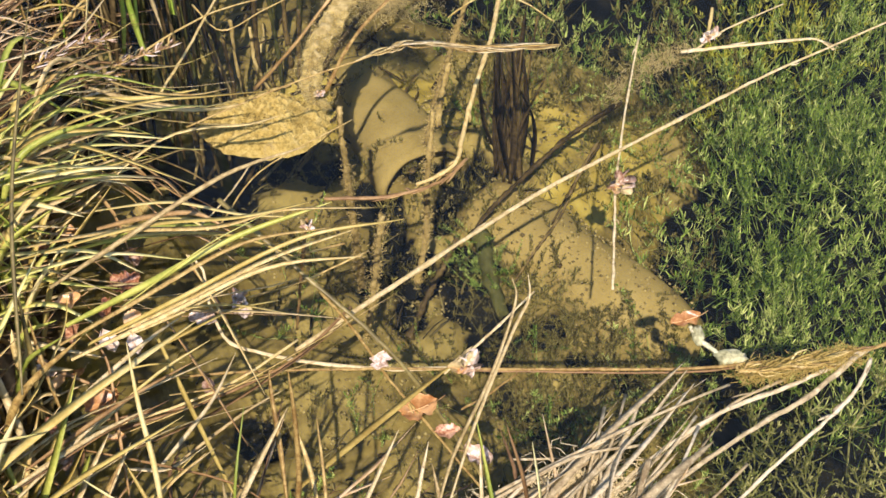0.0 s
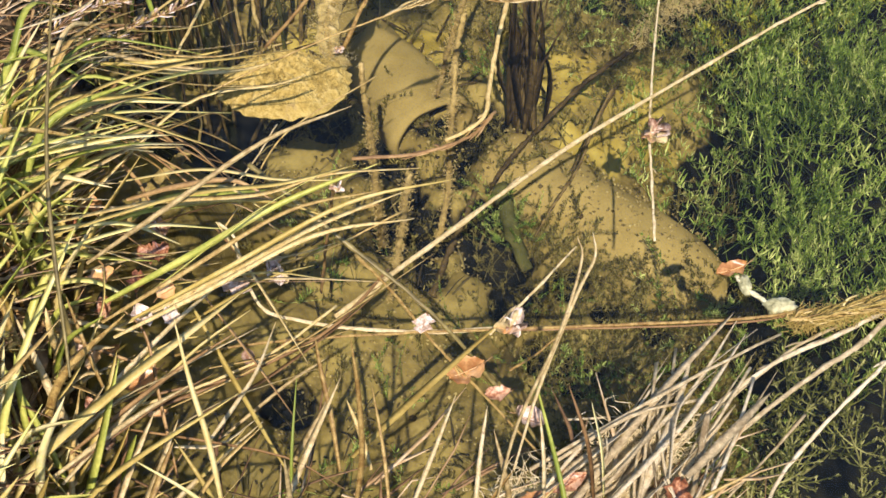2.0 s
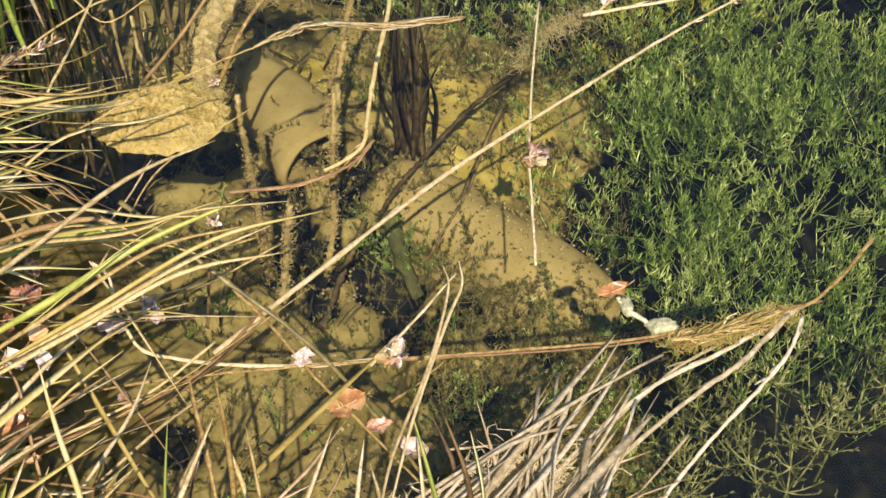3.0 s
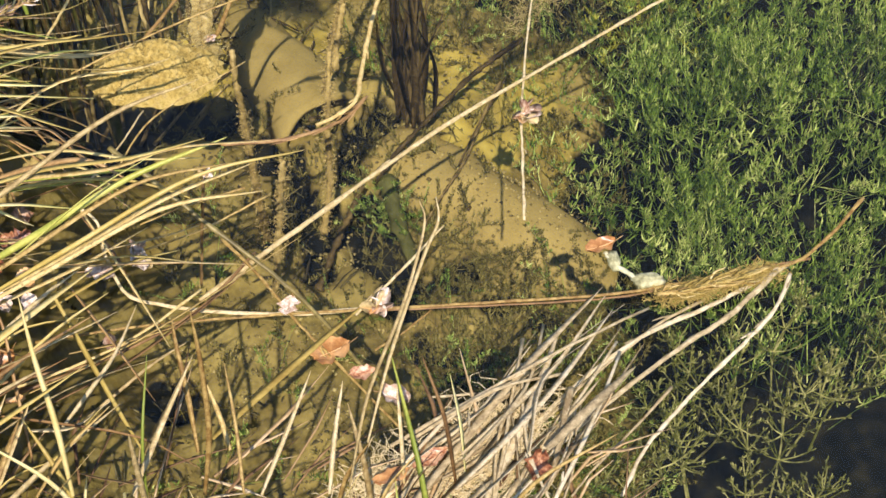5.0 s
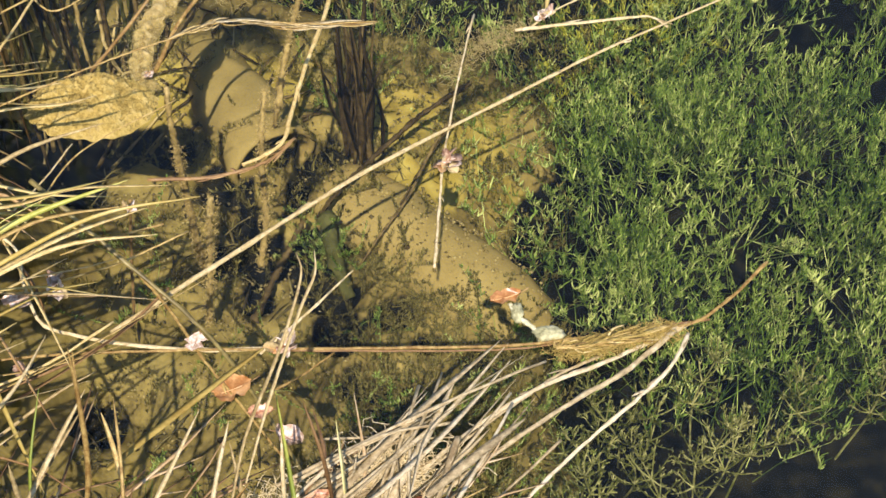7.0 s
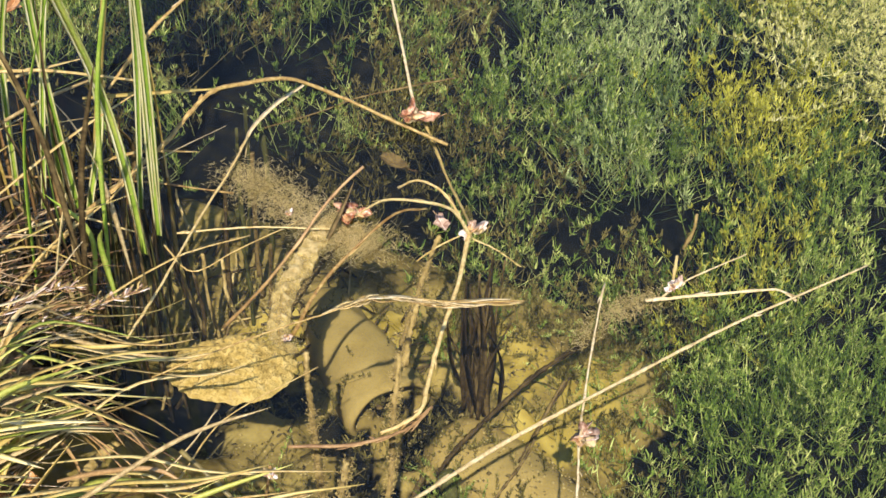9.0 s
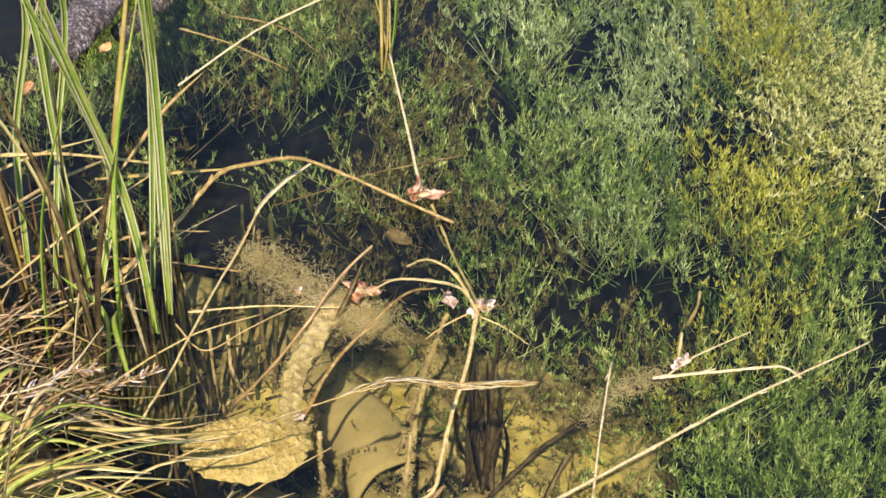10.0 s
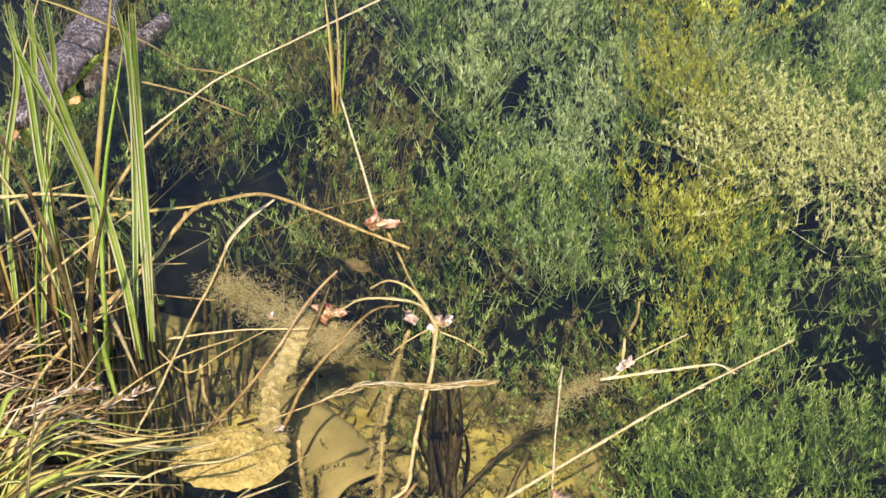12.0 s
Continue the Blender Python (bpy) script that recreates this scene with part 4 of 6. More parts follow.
for ctrl, w0, w1, m in (([(-0.143, 1.561, 0.03), (-0.142, 1.539, -0.01), (-0.137, 1.524, -0.05), (-0.134, 1.520, -0.14), (-0.130, 1.531, -0.28), (-0.129, 1.557, -0.38)], 7, 12, CRUST),
                        ([(-0.012, 1.599, -0.02), (-0.018, 1.557, -0.06), (-0.023, 1.555, -0.14), (-0.026, 1.562, -0.26), (-0.041, 1.546, -0.36)], 7, 9, CRUST),
                        ([(-0.084, 1.436, -0.06), (-0.095, 1.441, -0.16), (-0.105, 1.450, -0.26), (-0.120, 1.458, -0.38)], 7, 9, CRUST),
                        ([(0.013, 1.778, -0.1), (0.002, 1.760, -0.14), (-0.008, 1.737, -0.2)], 9, 9, CRUST),
                        ([(-0.184, 1.390, -0.01), (-0.201, 1.402, -0.14), (-0.221, 1.416, -0.3)], 4, 4, BROWN),
                        ([(0.047, 1.840, -0.01), (0.029, 1.829, -0.06), (0.009, 1.821, -0.14), (-0.011, 1.828, -0.24), (-0.028, 1.847, -0.36)], 7, 8, CRUST)) + (([(0.025, 1.652, -0.37), (-0.001, 1.601, -0.39), (-0.025, 1.562, -0.41), (-0.055, 1.491, -0.43)], 9, 11, SUNK),
                        # These dark lengths model a sunken branch and stand in for shadow lines.
                        ([(0.304, 1.884, -0.3), (0.217, 1.836, -0.33), (0.139, 1.765, -0.35), (0.081, 1.701, -0.36), (0.043, 1.657, -0.38)], 8.5, 7, SUNK),
                        ([(0.263, 1.838, -0.35), (0.229, 1.774, -0.36), (0.191, 1.687, -0.37), (0.144, 1.625, -0.39), (0.109, 1.575, -0.41)], 5, 4, SUNK),
                        ([(0.274, 1.853, -0.36), (0.213, 1.747, -0.37), (0.180, 1.685, -0.38)], 4, 3, SUNK),
                        ([(-0.211, 1.821, -0.2), (-0.159, 1.949, -0.2), (-0.120, 1.977, -0.16)], 10, 8, SUNK)):
    stem("sunken_stalk", "crusted dead stalk standing in the water" if m is CRUST else "dark sunken stalk among lengths that also stand in for shadows", ctrl, w0, w1, m, "stalk", SUBM, rough=0.5, per=14, sides=8)
rng = random.Random(14)
top, bot = Vector([(0.113, 1.784, -0.1)][0]), Vector([(0.112, 1.825, -0.4)][0])
for i in range(22):
    a = top + Vector((rng.gauss(0.0, 0.028), rng.uniform(-0.05, 0.06), rng.uniform(-0.10, 0.08)))
    b = bot + Vector((rng.gauss(0, 0.016), rng.uniform(-0.02, 0.02), -0.02))
    m = a.lerp(b, 0.5) + Vector((rng.gauss(0, 0.008), rng.gauss(0, 0.008), 0))
    if i % 2:
        blade("rotting_leaf", "dark rotting reed leaf in a sunken tuft", [b, m, a], rng.uniform(11, 20), SUNK, "reed leaf", "sunken tuft", side=rng.uniform(-1, 1))
    else:
        stem("sunken_stalk", "dark rotting reed stalk in a sunken tuft", [b, m, a], rng.uniform(4, 6), 3, SUNK, "stalk", "sunken tuft", rough=0.35)
# a green shoot stub by the log
stem("weed_shoot", "dull green rounded shoot leaning off the sunken log", [(0.061, 1.633, -0.34), (0.065, 1.605, -0.345), (0.075, 1.568, -0.37), (0.095, 1.527, -0.42)], 30, 20, OLIVE, "water plant", rough=0.2, sides=10)
for i, p in enumerate([(0.060, 1.598, -0.33), (0.070, 1.592, -0.33), (0.051, 1.602, -0.34), (0.079, 1.585, -0.35), (0.081, 1.559, -0.36), (0.052, 1.584, -0.36)]):
    ob = new("weed_sprig", SPARSE[i % 4])
    ob.matrix_world = Matrix.Translation((p[0], p[1], p[2] - 0.05)) @ Matrix.Rotation(i, 4, "Z") @ Matrix.Scale(0.45, 4)
    tagged(ob, "small green weed tuft on a leaning shoot", "water weed", "sprigs on the bed")

# ---- algal mat and fuzzy algae ----
def lump(name, label, centre, size, mat, amp, freq, category, seg=40, group="", cut=0.0):
    V, Fc = [], []
    rings = seg // 2
    c = Vector(centre)
    for j in range(rings + 1):
        th = math.pi * j / rings
        for i in range(seg):
            ph = 2 * math.pi * i / seg
            d = Vector((math.sin(th) * math.cos(ph), math.sin(th) * math.sin(ph), math.cos(th)))
            q = d * 1.7 + c * 5
            r = 1 + amp * (noise.noise(q * freq) + 0.5 * noise.noise(q * freq * 2.6) + 0.3 * noise.noise(q * freq * 6))
            V.append(Vector((d.x * size[0] * r, d.y * size[1] * r, d.z * size[2] * r)))
    for j in range(rings):
        for i in range(seg):
            Fc.append((j * seg + i, (j + 1) * seg + i, (j + 1) * seg + (i + 1) % seg, j * seg + (i + 1) % seg))
    ob = new(name, mesh_from(name, V, Fc, mat))
    ob.location = c
    return tagged(ob, label, category, group)


def algal_raft(name, label, centre, sx, sy, h, mat):
    """A floating raft: an uneven disc with a domed, lumpy top and a ragged rim."""
    V, Fc = [], []
    seg, rings = 120, 34
    c = Vector(centre)
    for side in (1, -1):
        for j in range(rings + 1):
            k = j / rings
            for i in range(seg):
                a = 2 * math.pi * i / seg
                rim = 1 + 0.08 * noise.noise(Vector((math.cos(a) * 1.5, math.sin(a) * 1.5, 3))) + 0.09 * noise.noise(Vector((math.cos(a) * 6, math.sin(a) * 6, 8)))
                x, y = math.cos(a) * k * sx * rim, math.sin(a) * k * sy * rim
                w = Vector((x, y, 0)) * 34
                z = h * (1 - k ** 3.2)
                if side > 0:
                    z += (1 - k ** 8) * (0.010 * noise.noise(w * 0.9) + 0.007 * noise.noise(w * 2.9) + 0.006 * noise.noise(w * 7))
                else:
                    z *= -0.8
                V.append((x, y, z))
    m = seg * (rings + 1)
    for b, flip in ((0, False), (m, True)):
        for j in range(rings):
            for i in range(seg):
                f = (b + j * seg + i, b + (j + 1) * seg + i, b + (j + 1) * seg + (i + 1) % seg, b + j * seg + (i + 1) % seg)
                Fc.append(f[::-1] if flip else f)
    ob = new(name, mesh_from(name, V, Fc, mat))
    ob.location = c
    return tagged(ob, label, "algae")


algal_raft("algal_mat", "yellow-tan lumpy mat of algae floating at the surface", [(-0.249, 1.552, 0)][0], 0.092, 0.060, 0.030, MAT)
BRANCH = [(-0.169, 1.592, -0.012), (-0.189, 1.644, -0.008), (-0.182, 1.716, -0.006), (-0.162, 1.775, -0.006), (-0.142, 1.828, -0.004), (-0.111, 1.864, -0.006), (-0.076, 1.855, -0.012)]
SLEEVE = material("algal_sleeve", [(0.25, (0.32, 0.25, 0.09)), (0.5, (0.60, 0.49, 0.205)), (0.8, (0.76, 0.65, 0.34))], 60, 0.95, 260, 0.9, 0.004, 0.1, spec=0.1)
sn, sk = SLEEVE.node_tree.nodes, SLEEVE.node_tree.links
thin, loose = sn.new("ShaderNodeBsdfTransparent"), sn.new("ShaderNodeMixShader")
loose.inputs[0].default_value = 0.30
sk.new(sn["Principled BSDF"].outputs[0], loose.inputs[1])
sk.new(thin.outputs[0], loose.inputs[2])
sk.new(loose.outputs[0], sn["Material Output"].inputs["Surface"])
branch = tagged(lumpy_tube("algae_crusted_branch", BRANCH, lambda f: 0.0055, CRUST, 0.004, 90, 16, 40, 0.6), "branch thickly coated in yellow-tan algae at the surface", "branch")
sleeve = lumpy_tube("algal_sleeve", BRANCH, lambda f: 0.0155 * (0.72 + 0.42 * math.sin(3.1 * f)), SLEEVE, 0.008, 80, 30, 40, 0.35, 5.0)
sleeve.location = (0, 0, 0)
sleeve.parent = branch
tagged(sleeve, "loose yellow-tan algae")


def strands(name, label, count, place, length, width, mat, seed, category, droop=0.0):
    rng = random.Random(seed)
    V, Fc = [], []
    for _ in range(count):
        p = Vector(place(rng))
        a = rng.random() * 6.283
        d = Vector((math.cos(a), math.sin(a), rng.uniform(-0.3, 0.4) - droop)) * length * rng.uniform(0.4, 1.2)
        k = Vector((rng.uniform(-1, 1), rng.uniform(-1, 1), rng.uniform(-0.5, 0.5))) * length * 0.3
        q = len(V)
        s = Vector((-d.y, d.x, 0)).normalized() * width
        u = Vector((0, 0, width * 0.7))
        m, e = p + d * 0.5 + k, p + d
        V += [p - s, p + s, p + u, m - s, m + s, m + u, e]
        Fc += [(q, q + 1, q + 4, q + 3), (q + 1, q + 2, q + 5, q + 4), (q + 2, q, q + 3, q + 5), (q + 3, q + 4, q + 6), (q + 4, q + 5, q + 6), (q + 5, q + 3, q + 6)]
    return tagged(new(name, mesh_from(name, V, Fc, mat, False)), label, category, kind="stuff")


def near_line(pts, sx, sy, sz, oz=0.0):
    line = curve_points(pts, 8)
    return lambda r: line[r.randrange(len(line))] + Vector((r.gauss(0, sx), r.gauss(0, sy), min(0.004, r.gauss(0, sz) + oz)))


strands("filamentous_algae", "pale fuzzy filaments of algae round a floating branch", 5200, near_line([(-0.275, 1.985, -0.01), (-0.217, 1.931, -0.01), (-0.152, 1.868, 0), (-0.098, 1.835, -0.005), (-0.062, 1.815, -0.01)], 0.026, 0.020, 0.010), 0.014, 0.00034, FUZZ, 3, "algae")
strands("filamentous_algae", "fuzzy algae coating a sunken branch", 1500, near_line([(-0.140, 1.830, -0.005), (-0.167, 1.770, -0.005), (-0.187, 1.707, -0.005), (-0.192, 1.640, -0.005), (-0.178, 1.60, -0.005)], 0.012, 0.012, 0.008), 0.008, 0.0003, FUZZ, 4, "algae")
strands("filamentous_algae", "fuzzy algae hanging on stalk ends", 700, near_line([(0.256, 1.670, -0.06), (0.295, 1.690, -0.03), (0.334, 1.704, -0.02), (0.367, 1.708, -0.01)], 0.010, 0.010, 0.008), 0.014, 0.0004, FUZZ, 6, "algae")
MAT_AT = [(-0.249, 1.552, 0)][0]
strands("filamentous_algae", "fine fuzz over the floating algal mat", 2200, lambda r: (lambda a, k: (MAT_AT[0] + 0.087 * k * math.cos(a), MAT_AT[1] + 0.054 * k * math.sin(a), 0.027 * math.sqrt(max(0.0, 1 - k * k))))(r.random() * 6.283, math.sqrt(r.random())), 0.006, 0.0005, MAT, 9, "algae")

STALKS = [curve_points(c, 10) for c in ([(-0.137, 1.524, -0.05), (-0.134, 1.520, -0.14), (-0.130, 1.531, -0.28), (-0.129, 1.557, -0.38)], [(-0.012, 1.599, -0.02), (-0.018, 1.557, -0.06), (-0.023, 1.555, -0.14), (-0.026, 1.562, -0.26), (-0.041, 1.546, -0.36)],
                                       [(-0.084, 1.436, -0.06), (-0.095, 1.441, -0.16), (-0.105, 1.450, -0.26), (-0.120, 1.458, -0.38)], [(0.029, 1.829, -0.06), (0.009, 1.821, -0.14), (-0.011, 1.828, -0.24), (-0.028, 1.847, -0.36)])]
strands("stalk_fuzz", "fuzzy tan algae coating the sunken stalks", 3000, lambda r: (lambda line: line[r.randrange(len(line))] + Vector((r.gauss(0, 0.0045), r.gauss(0, 0.005), r.gauss(0, 0.006))))(r.choice(STALKS)), 0.0055, 0.0006, CRUST, 12, "algae")

# ---- leaves and husks on the water ----
def curled_leaf(name, label, at, length, width, turn, mat, curl=0.25, category="fallen leaf", tilt=0.0, seed=0):
    """A cupped, toothed leaf with a midrib and a short stalk."""
    rng = random.Random(seed)
    V, Fc = [], []
    nu, nv = 10, 8
    for layer in (0.0, -0.0006):
        for i in range(nu + 1):
            f = i / nu
            w = width * 0.5 * math.sin(math.pi * min(1.0, f * 0.92 + 0.06)) ** 0.7 * (1 + 0.10 * (i % 2)) 
            for j in range(nv + 1):
                g = 2 * j / nv - 1
                V.append(((f - 0.5) * length * (1 + 0.15 * noise.noise(Vector((g * 2, seed, 4)))), g * w * (1 + 0.7 * noise.noise(Vector((f * 5, (1 if g > 0 else -1) * 3, seed * 1.7)))), layer + curl * width * (g * g * 0.5 + (f - 0.5) ** 2) + 0.12 * width * noise.noise(Vector((f * 4, g * 2.2, seed))) + 0.05 * width * noise.noise(Vector((f * 9, g * 6, seed)))))
    m = (nu + 1) * (nv + 1)
    for l in (0, m):
        for i in range(nu):
            for j in range(nv):
                q = (l + i * (nv + 1) + j, l + (i + 1) * (nv + 1) + j, l + (i + 1) * (nv + 1) + j + 1, l + i * (nv + 1) + j + 1)
                Fc.append(q if l == 0 else q[::-1])
    ob = new(name, mesh_from(name, V, Fc, mat))
    ob.matrix_world = Matrix.Translation(at) @ Matrix.Rotation(turn, 4, "Z") @ Matrix.Rotation(tilt, 4, "X")
    tagged(ob, label, category)
    V, Fc = [], []
    sweep(V, Fc, curve_points([(length * 0.45, 0, curl * width * 0.2), (length * 0.62, 0.002, 0.002), (length * 0.8, 0.004, 0.003)], 3), lambda f: 0.0007, 5)
    part("leaf_stalk", mesh_from("leaf_stalk", V, Fc, BROWN), ob)
    V, Fc = [], []
    sweep(V, Fc, [Vector(((f / 8 - 0.5) * length * 0.95, 0, curl * width * (f / 8 - 0.5) ** 2 + 0.0007)) for f in range(9)], lambda f: 0.0006, 4)
    part("midrib", mesh_from("midrib", V, Fc, mat), ob)
    return ob


LEAVES = [("orange birch leaf floating on the water", [(-0.031, 1.070, 0.008)], 46, 40, 0.4, ORANGE), ("small brown-orange leaf on a stalk", [(0.004, 1.037, 0.008)], 30, 20, 0.1, RED),
          ("curled pale orange leaf on the water", [(0.038, 0.999, 0.008)], 36, 26, 2.6, HUSK), ("pinkish husk beside crossed stalks", [(-0.078, 1.136, 0.016)], 28, 22, 1.2, HUSK),
          ("orange leaf at the end of a pale husk", [(0.307, 1.198, 0.01)], 40, 22, 0.3, ORANGE), ("orange leaf caught in litter", [(-0.412, 1.066, 0.03)], 44, 34, 0.6, ORANGE),
          ("pale brown leaf caught at the grass edge", [(-0.305, 1.201, 0.02)], 36, 20, 2.9, HUSK), ("red-brown leaf by the pale stem", [(0.025, 2.099, 0.008)], 44, 24, 0.2, RED),
          ("pink and white husk in the grass", [(-0.259, 1.215, 0.02)], 38, 22, 2.0, HUSK), ("red leaf tuft in the algae", [(-0.096, 1.850, 0.02)], 40, 22, 1.6, RED),
          ("grey curled husk by the arches", [(0.049, 1.843, 0.012)], 36, 20, 1.9, HUSK), ("pale husk end on the water", [(0.106, 1.834, 0.006)], 26, 12, 0.2, HUSK)] + [("pink and white husk on a straw stem", [(0.394, 1.711, 0.012)], 34, 20, 0.8, HUSK), ("small pale husk under stalks", [(-0.290, 1.104, 0.01)], 24, 14, 1.7, HUSK),
          ("red-brown leaf in bleached stalks", [(0.185, 0.869, 0.05)], 36, 26, 1.2, RED), ("brown leaf in bleached stalks", [(0.027, 0.873, 0.05)], 40, 24, 0.3, ORANGE),
          ("rust-brown leaf in straw litter", [(0.071, 0.891, 0.05)], 44, 16, 0.5, RED), ("pale leaf in litter", [(-0.414, 1.148, 0.04)], 34, 22, 2.2, HUSK),
          ("orange leaf in litter by the grass", [(-0.415, 1.078, 0.02)], 44, 30, 0.9, ORANGE), ("pink husk by the grass", [(-0.380, 1.146, 0.04)], 30, 18, 1.9, HUSK),
          ("pale dead flower on the log edge", [(-0.568, 2.469, 0.04)], 28, 18, 0.9, ORANGE), ("orange leaf in the reed clump", [(-0.602, 2.028, 0.28)], 40, 26, 1.2, ORANGE),
          ("orange leaf on green grass", [(-0.450, 1.153, 0.12)], 34, 20, 0.4, ORANGE), ("tan silt-dusted leaf just sunk", [(-0.029, 2.130, -0.12)], 56, 24, -0.6, SUNK)]
for i, (lab, at, ln, wd, turn, m) in enumerate(LEAVES):
    curled_leaf("fallen_leaf" if m is not HUSK else "seed_husk", lab, at[0], ln * 0.001, wd * 0.001, turn, m, 0.2 + 0.25 * (i % 3), "fallen leaf" if m is not HUSK else "husk", 0.2 * ((i % 3) - 1), i)
for i, (at, s, m) in enumerate((([(0.236, 1.429, 0.01)][0], 0.027, HUSK), ([(0.025, 1.128, 0.012)][0], 0.025, HUSK), ([(-0.181, 1.362, 0.002)][0], 0.011, HUSK), ([(-0.176, 1.605, 0.01)][0], 0.010, HUSK),
                             ([(-0.187, 1.872, 0.004)][0], 0.008, HUSK), ([(0.396, 1.713, 0.014)][0], 0.016, HUSK), ([(-0.003, 2.099, 0.012)][0], 0.026, RED), ([(0.097, 1.830, 0.01)][0], 0.022, HUSK), ([(-0.261, 1.222, 0.02)][0], 0.025, HUSK), ([(-0.091, 1.859, 0.022)][0], 0.028, RED))):
    cluster = new("seed_cluster")
    cluster.location = at
    tagged(cluster, "ragged pale seed cluster of papery scales on the water" if m is HUSK else "ragged red-brown leaf cluster on the water", "seed cluster")
    r = random.Random(i)
    for j in range(13):
        a = r.random() * 6.28
        d = Vector((math.cos(a), math.sin(a), r.uniform(0.1, 0.9))) * s * r.uniform(0.5, 1.0)
        st = Vector((r.uniform(-1, 1), r.uniform(-1, 1), 0)) * s * 0.35
        V, Fc = [], []
        ribbon(V, Fc, curve_points([st, st + d * 0.6, st + d + Vector((0, 0, -0.2 * s))], 4), s * r.uniform(0.35, 0.75), 0.5, r.uniform(-1, 1))
        part("scale", mesh_from("scale", V, Fc, m if j % 3 else (ORANGE if j % 2 else PALE)), cluster)
lump("pod_husk", "pale green chain of empty pods on the water", [(0.320, 1.176, 0.008)][0], (0.008, 0.016, 0.005), POD, 0.3, 2, "husk", 20)
lump("pod_husk", "pale knobbly pod floating on the water", [(0.357, 1.142, 0.008)][0], (0.019, 0.012, 0.007), POD, 0.35, 2, "husk", 24)
stem("pod_stalk", "pale pod stalk on the water", [(0.311, 1.191, 0.008), (0.322, 1.170, 0.008), (0.341, 1.149, 0.008), (0.361, 1.140, 0.008)], 6, 7, POD, "pod stalk", rough=0.35)
for i, p in enumerate([(0.189, 1.617, -0.405), (0.225, 1.641, -0.41), (-0.095, 1.266, -0.42), (-0.050, 1.760, -0.33)]):
    lump("pebble", "small dark pebble on the silt", p, (0.006, 0.005, 0.004), SUNK, 0.3, 2, "pebble", 14)

# ---- weathered logs at the far bank ----
tagged(lumpy_tube("driftwood_log", [(-0.679, 2.441, 0.02), (-0.617, 2.590, 0.03), (-0.560, 2.777, 0.03), (-0.518, 3.008, 0.03)], lambda f: 0.040 * min(1.0, 0.5 + 4 * f), WOOD, 0.012, 30, 28, 20, 0.8), "grey weathered driftwood log with white glints put in its colour", "log")
tagged(lumpy_tube("driftwood_log", [(-0.570, 2.615, -0.03), (-0.502, 2.722, -0.02), (-0.442, 2.805, -0.012), (-0.408, 2.851, -0.012)], lambda f: 0.020 * (1 - max(0.0, f - 0.93) * 8), WOOD, 0.006, 30, 20, 16, 1.0), "short grey log end lying in the water", "log")

# ---- reed clump on the far left ----
clump = new("reed_clump")
clump.location = (-0.42, 1.80, 0)
tagged(clump, "clump of striped green and yellow reeds standing in water", "reeds")
green = (([(-0.402, 1.783, 0), (-0.411, 1.790, 0.16), (-0.426, 1.781, 0.32), (-0.448, 1.725, 0.52), (-0.462, 1.636, 0.75)], 11), ([(-0.386, 1.825, 0), (-0.381, 1.829, 0.18), (-0.369, 1.820, 0.4), (-0.351, 1.726, 0.7)], 9),
         ([(-0.386, 1.832, 0), (-0.372, 1.824, 0.24), (-0.357, 1.787, 0.52), (-0.336, 1.689, 0.74)], 9), ([(-0.408, 1.831, 0.05), (-0.381, 1.832, 0.34), (-0.363, 1.795, 0.56), (-0.366, 1.752, 0.7)], 7),
         ([(-0.512, 1.862, 0.02), (-0.530, 1.881, 0.3), (-0.522, 1.853, 0.5), (-0.531, 1.831, 0.64)], 9)) + (([(-0.546, 1.913, 0.02), (-0.531, 1.896, 0.34), (-0.508, 1.861, 0.55), (-0.495, 1.826, 0.66)], 8),
         ([(-0.495, 1.862, 0.02), (-0.461, 1.896, 0.2), (-0.482, 1.858, 0.4), (-0.527, 1.809, 0.62)], 9), ([(-0.565, 1.862, 0.02), (-0.526, 1.881, 0.3), (-0.481, 1.851, 0.52), (-0.464, 1.782, 0.68)], 7),
         ([(-0.617, 1.914, 0.02), (-0.601, 1.930, 0.26), (-0.541, 1.879, 0.5), (-0.524, 1.826, 0.66)], 8))
for ctrl, w in green:
    blade("blade", "", ctrl, w * 1.5, REEDGREEN, parent=clump, side=0.3)
    for off in (0.0042, -0.0042):
        blade("blade_edge", "pale yellow leaf margin", [(a + off * w / 9, b - 0.0015, c + 0.001) for a, b, c in ctrl], w * 0.34, MARGIN, parent=clump, side=0.3)
rng = random.Random(21)
for i in range(30):
    base = Vector((rng.uniform(-0.76, -0.39), rng.uniform(1.68, 2.06), -0.02))
    h = rng.uniform(0.15, 0.68)
    lean = Vector((rng.uniform(-0.14, 0.08), rng.uniform(-0.05, 0.12), 0))
    tip = base + lean * (h / 0.4) + Vector((0, 0, h))
    mid = base.lerp(tip, 0.5) + Vector((rng.uniform(-0.02, 0.02), 0, 0.03)) - lean * 0.2
    m = rng.choice((OCHRE, OCHRE, SUNK, SUNK, BROWN, STRAW, REEDGREEN, REEDGREEN, GREEN))
    blade("blade", "", [base, mid, tip], rng.uniform(5, 10), m, parent=clump, side=rng.uniform(-1, 1))
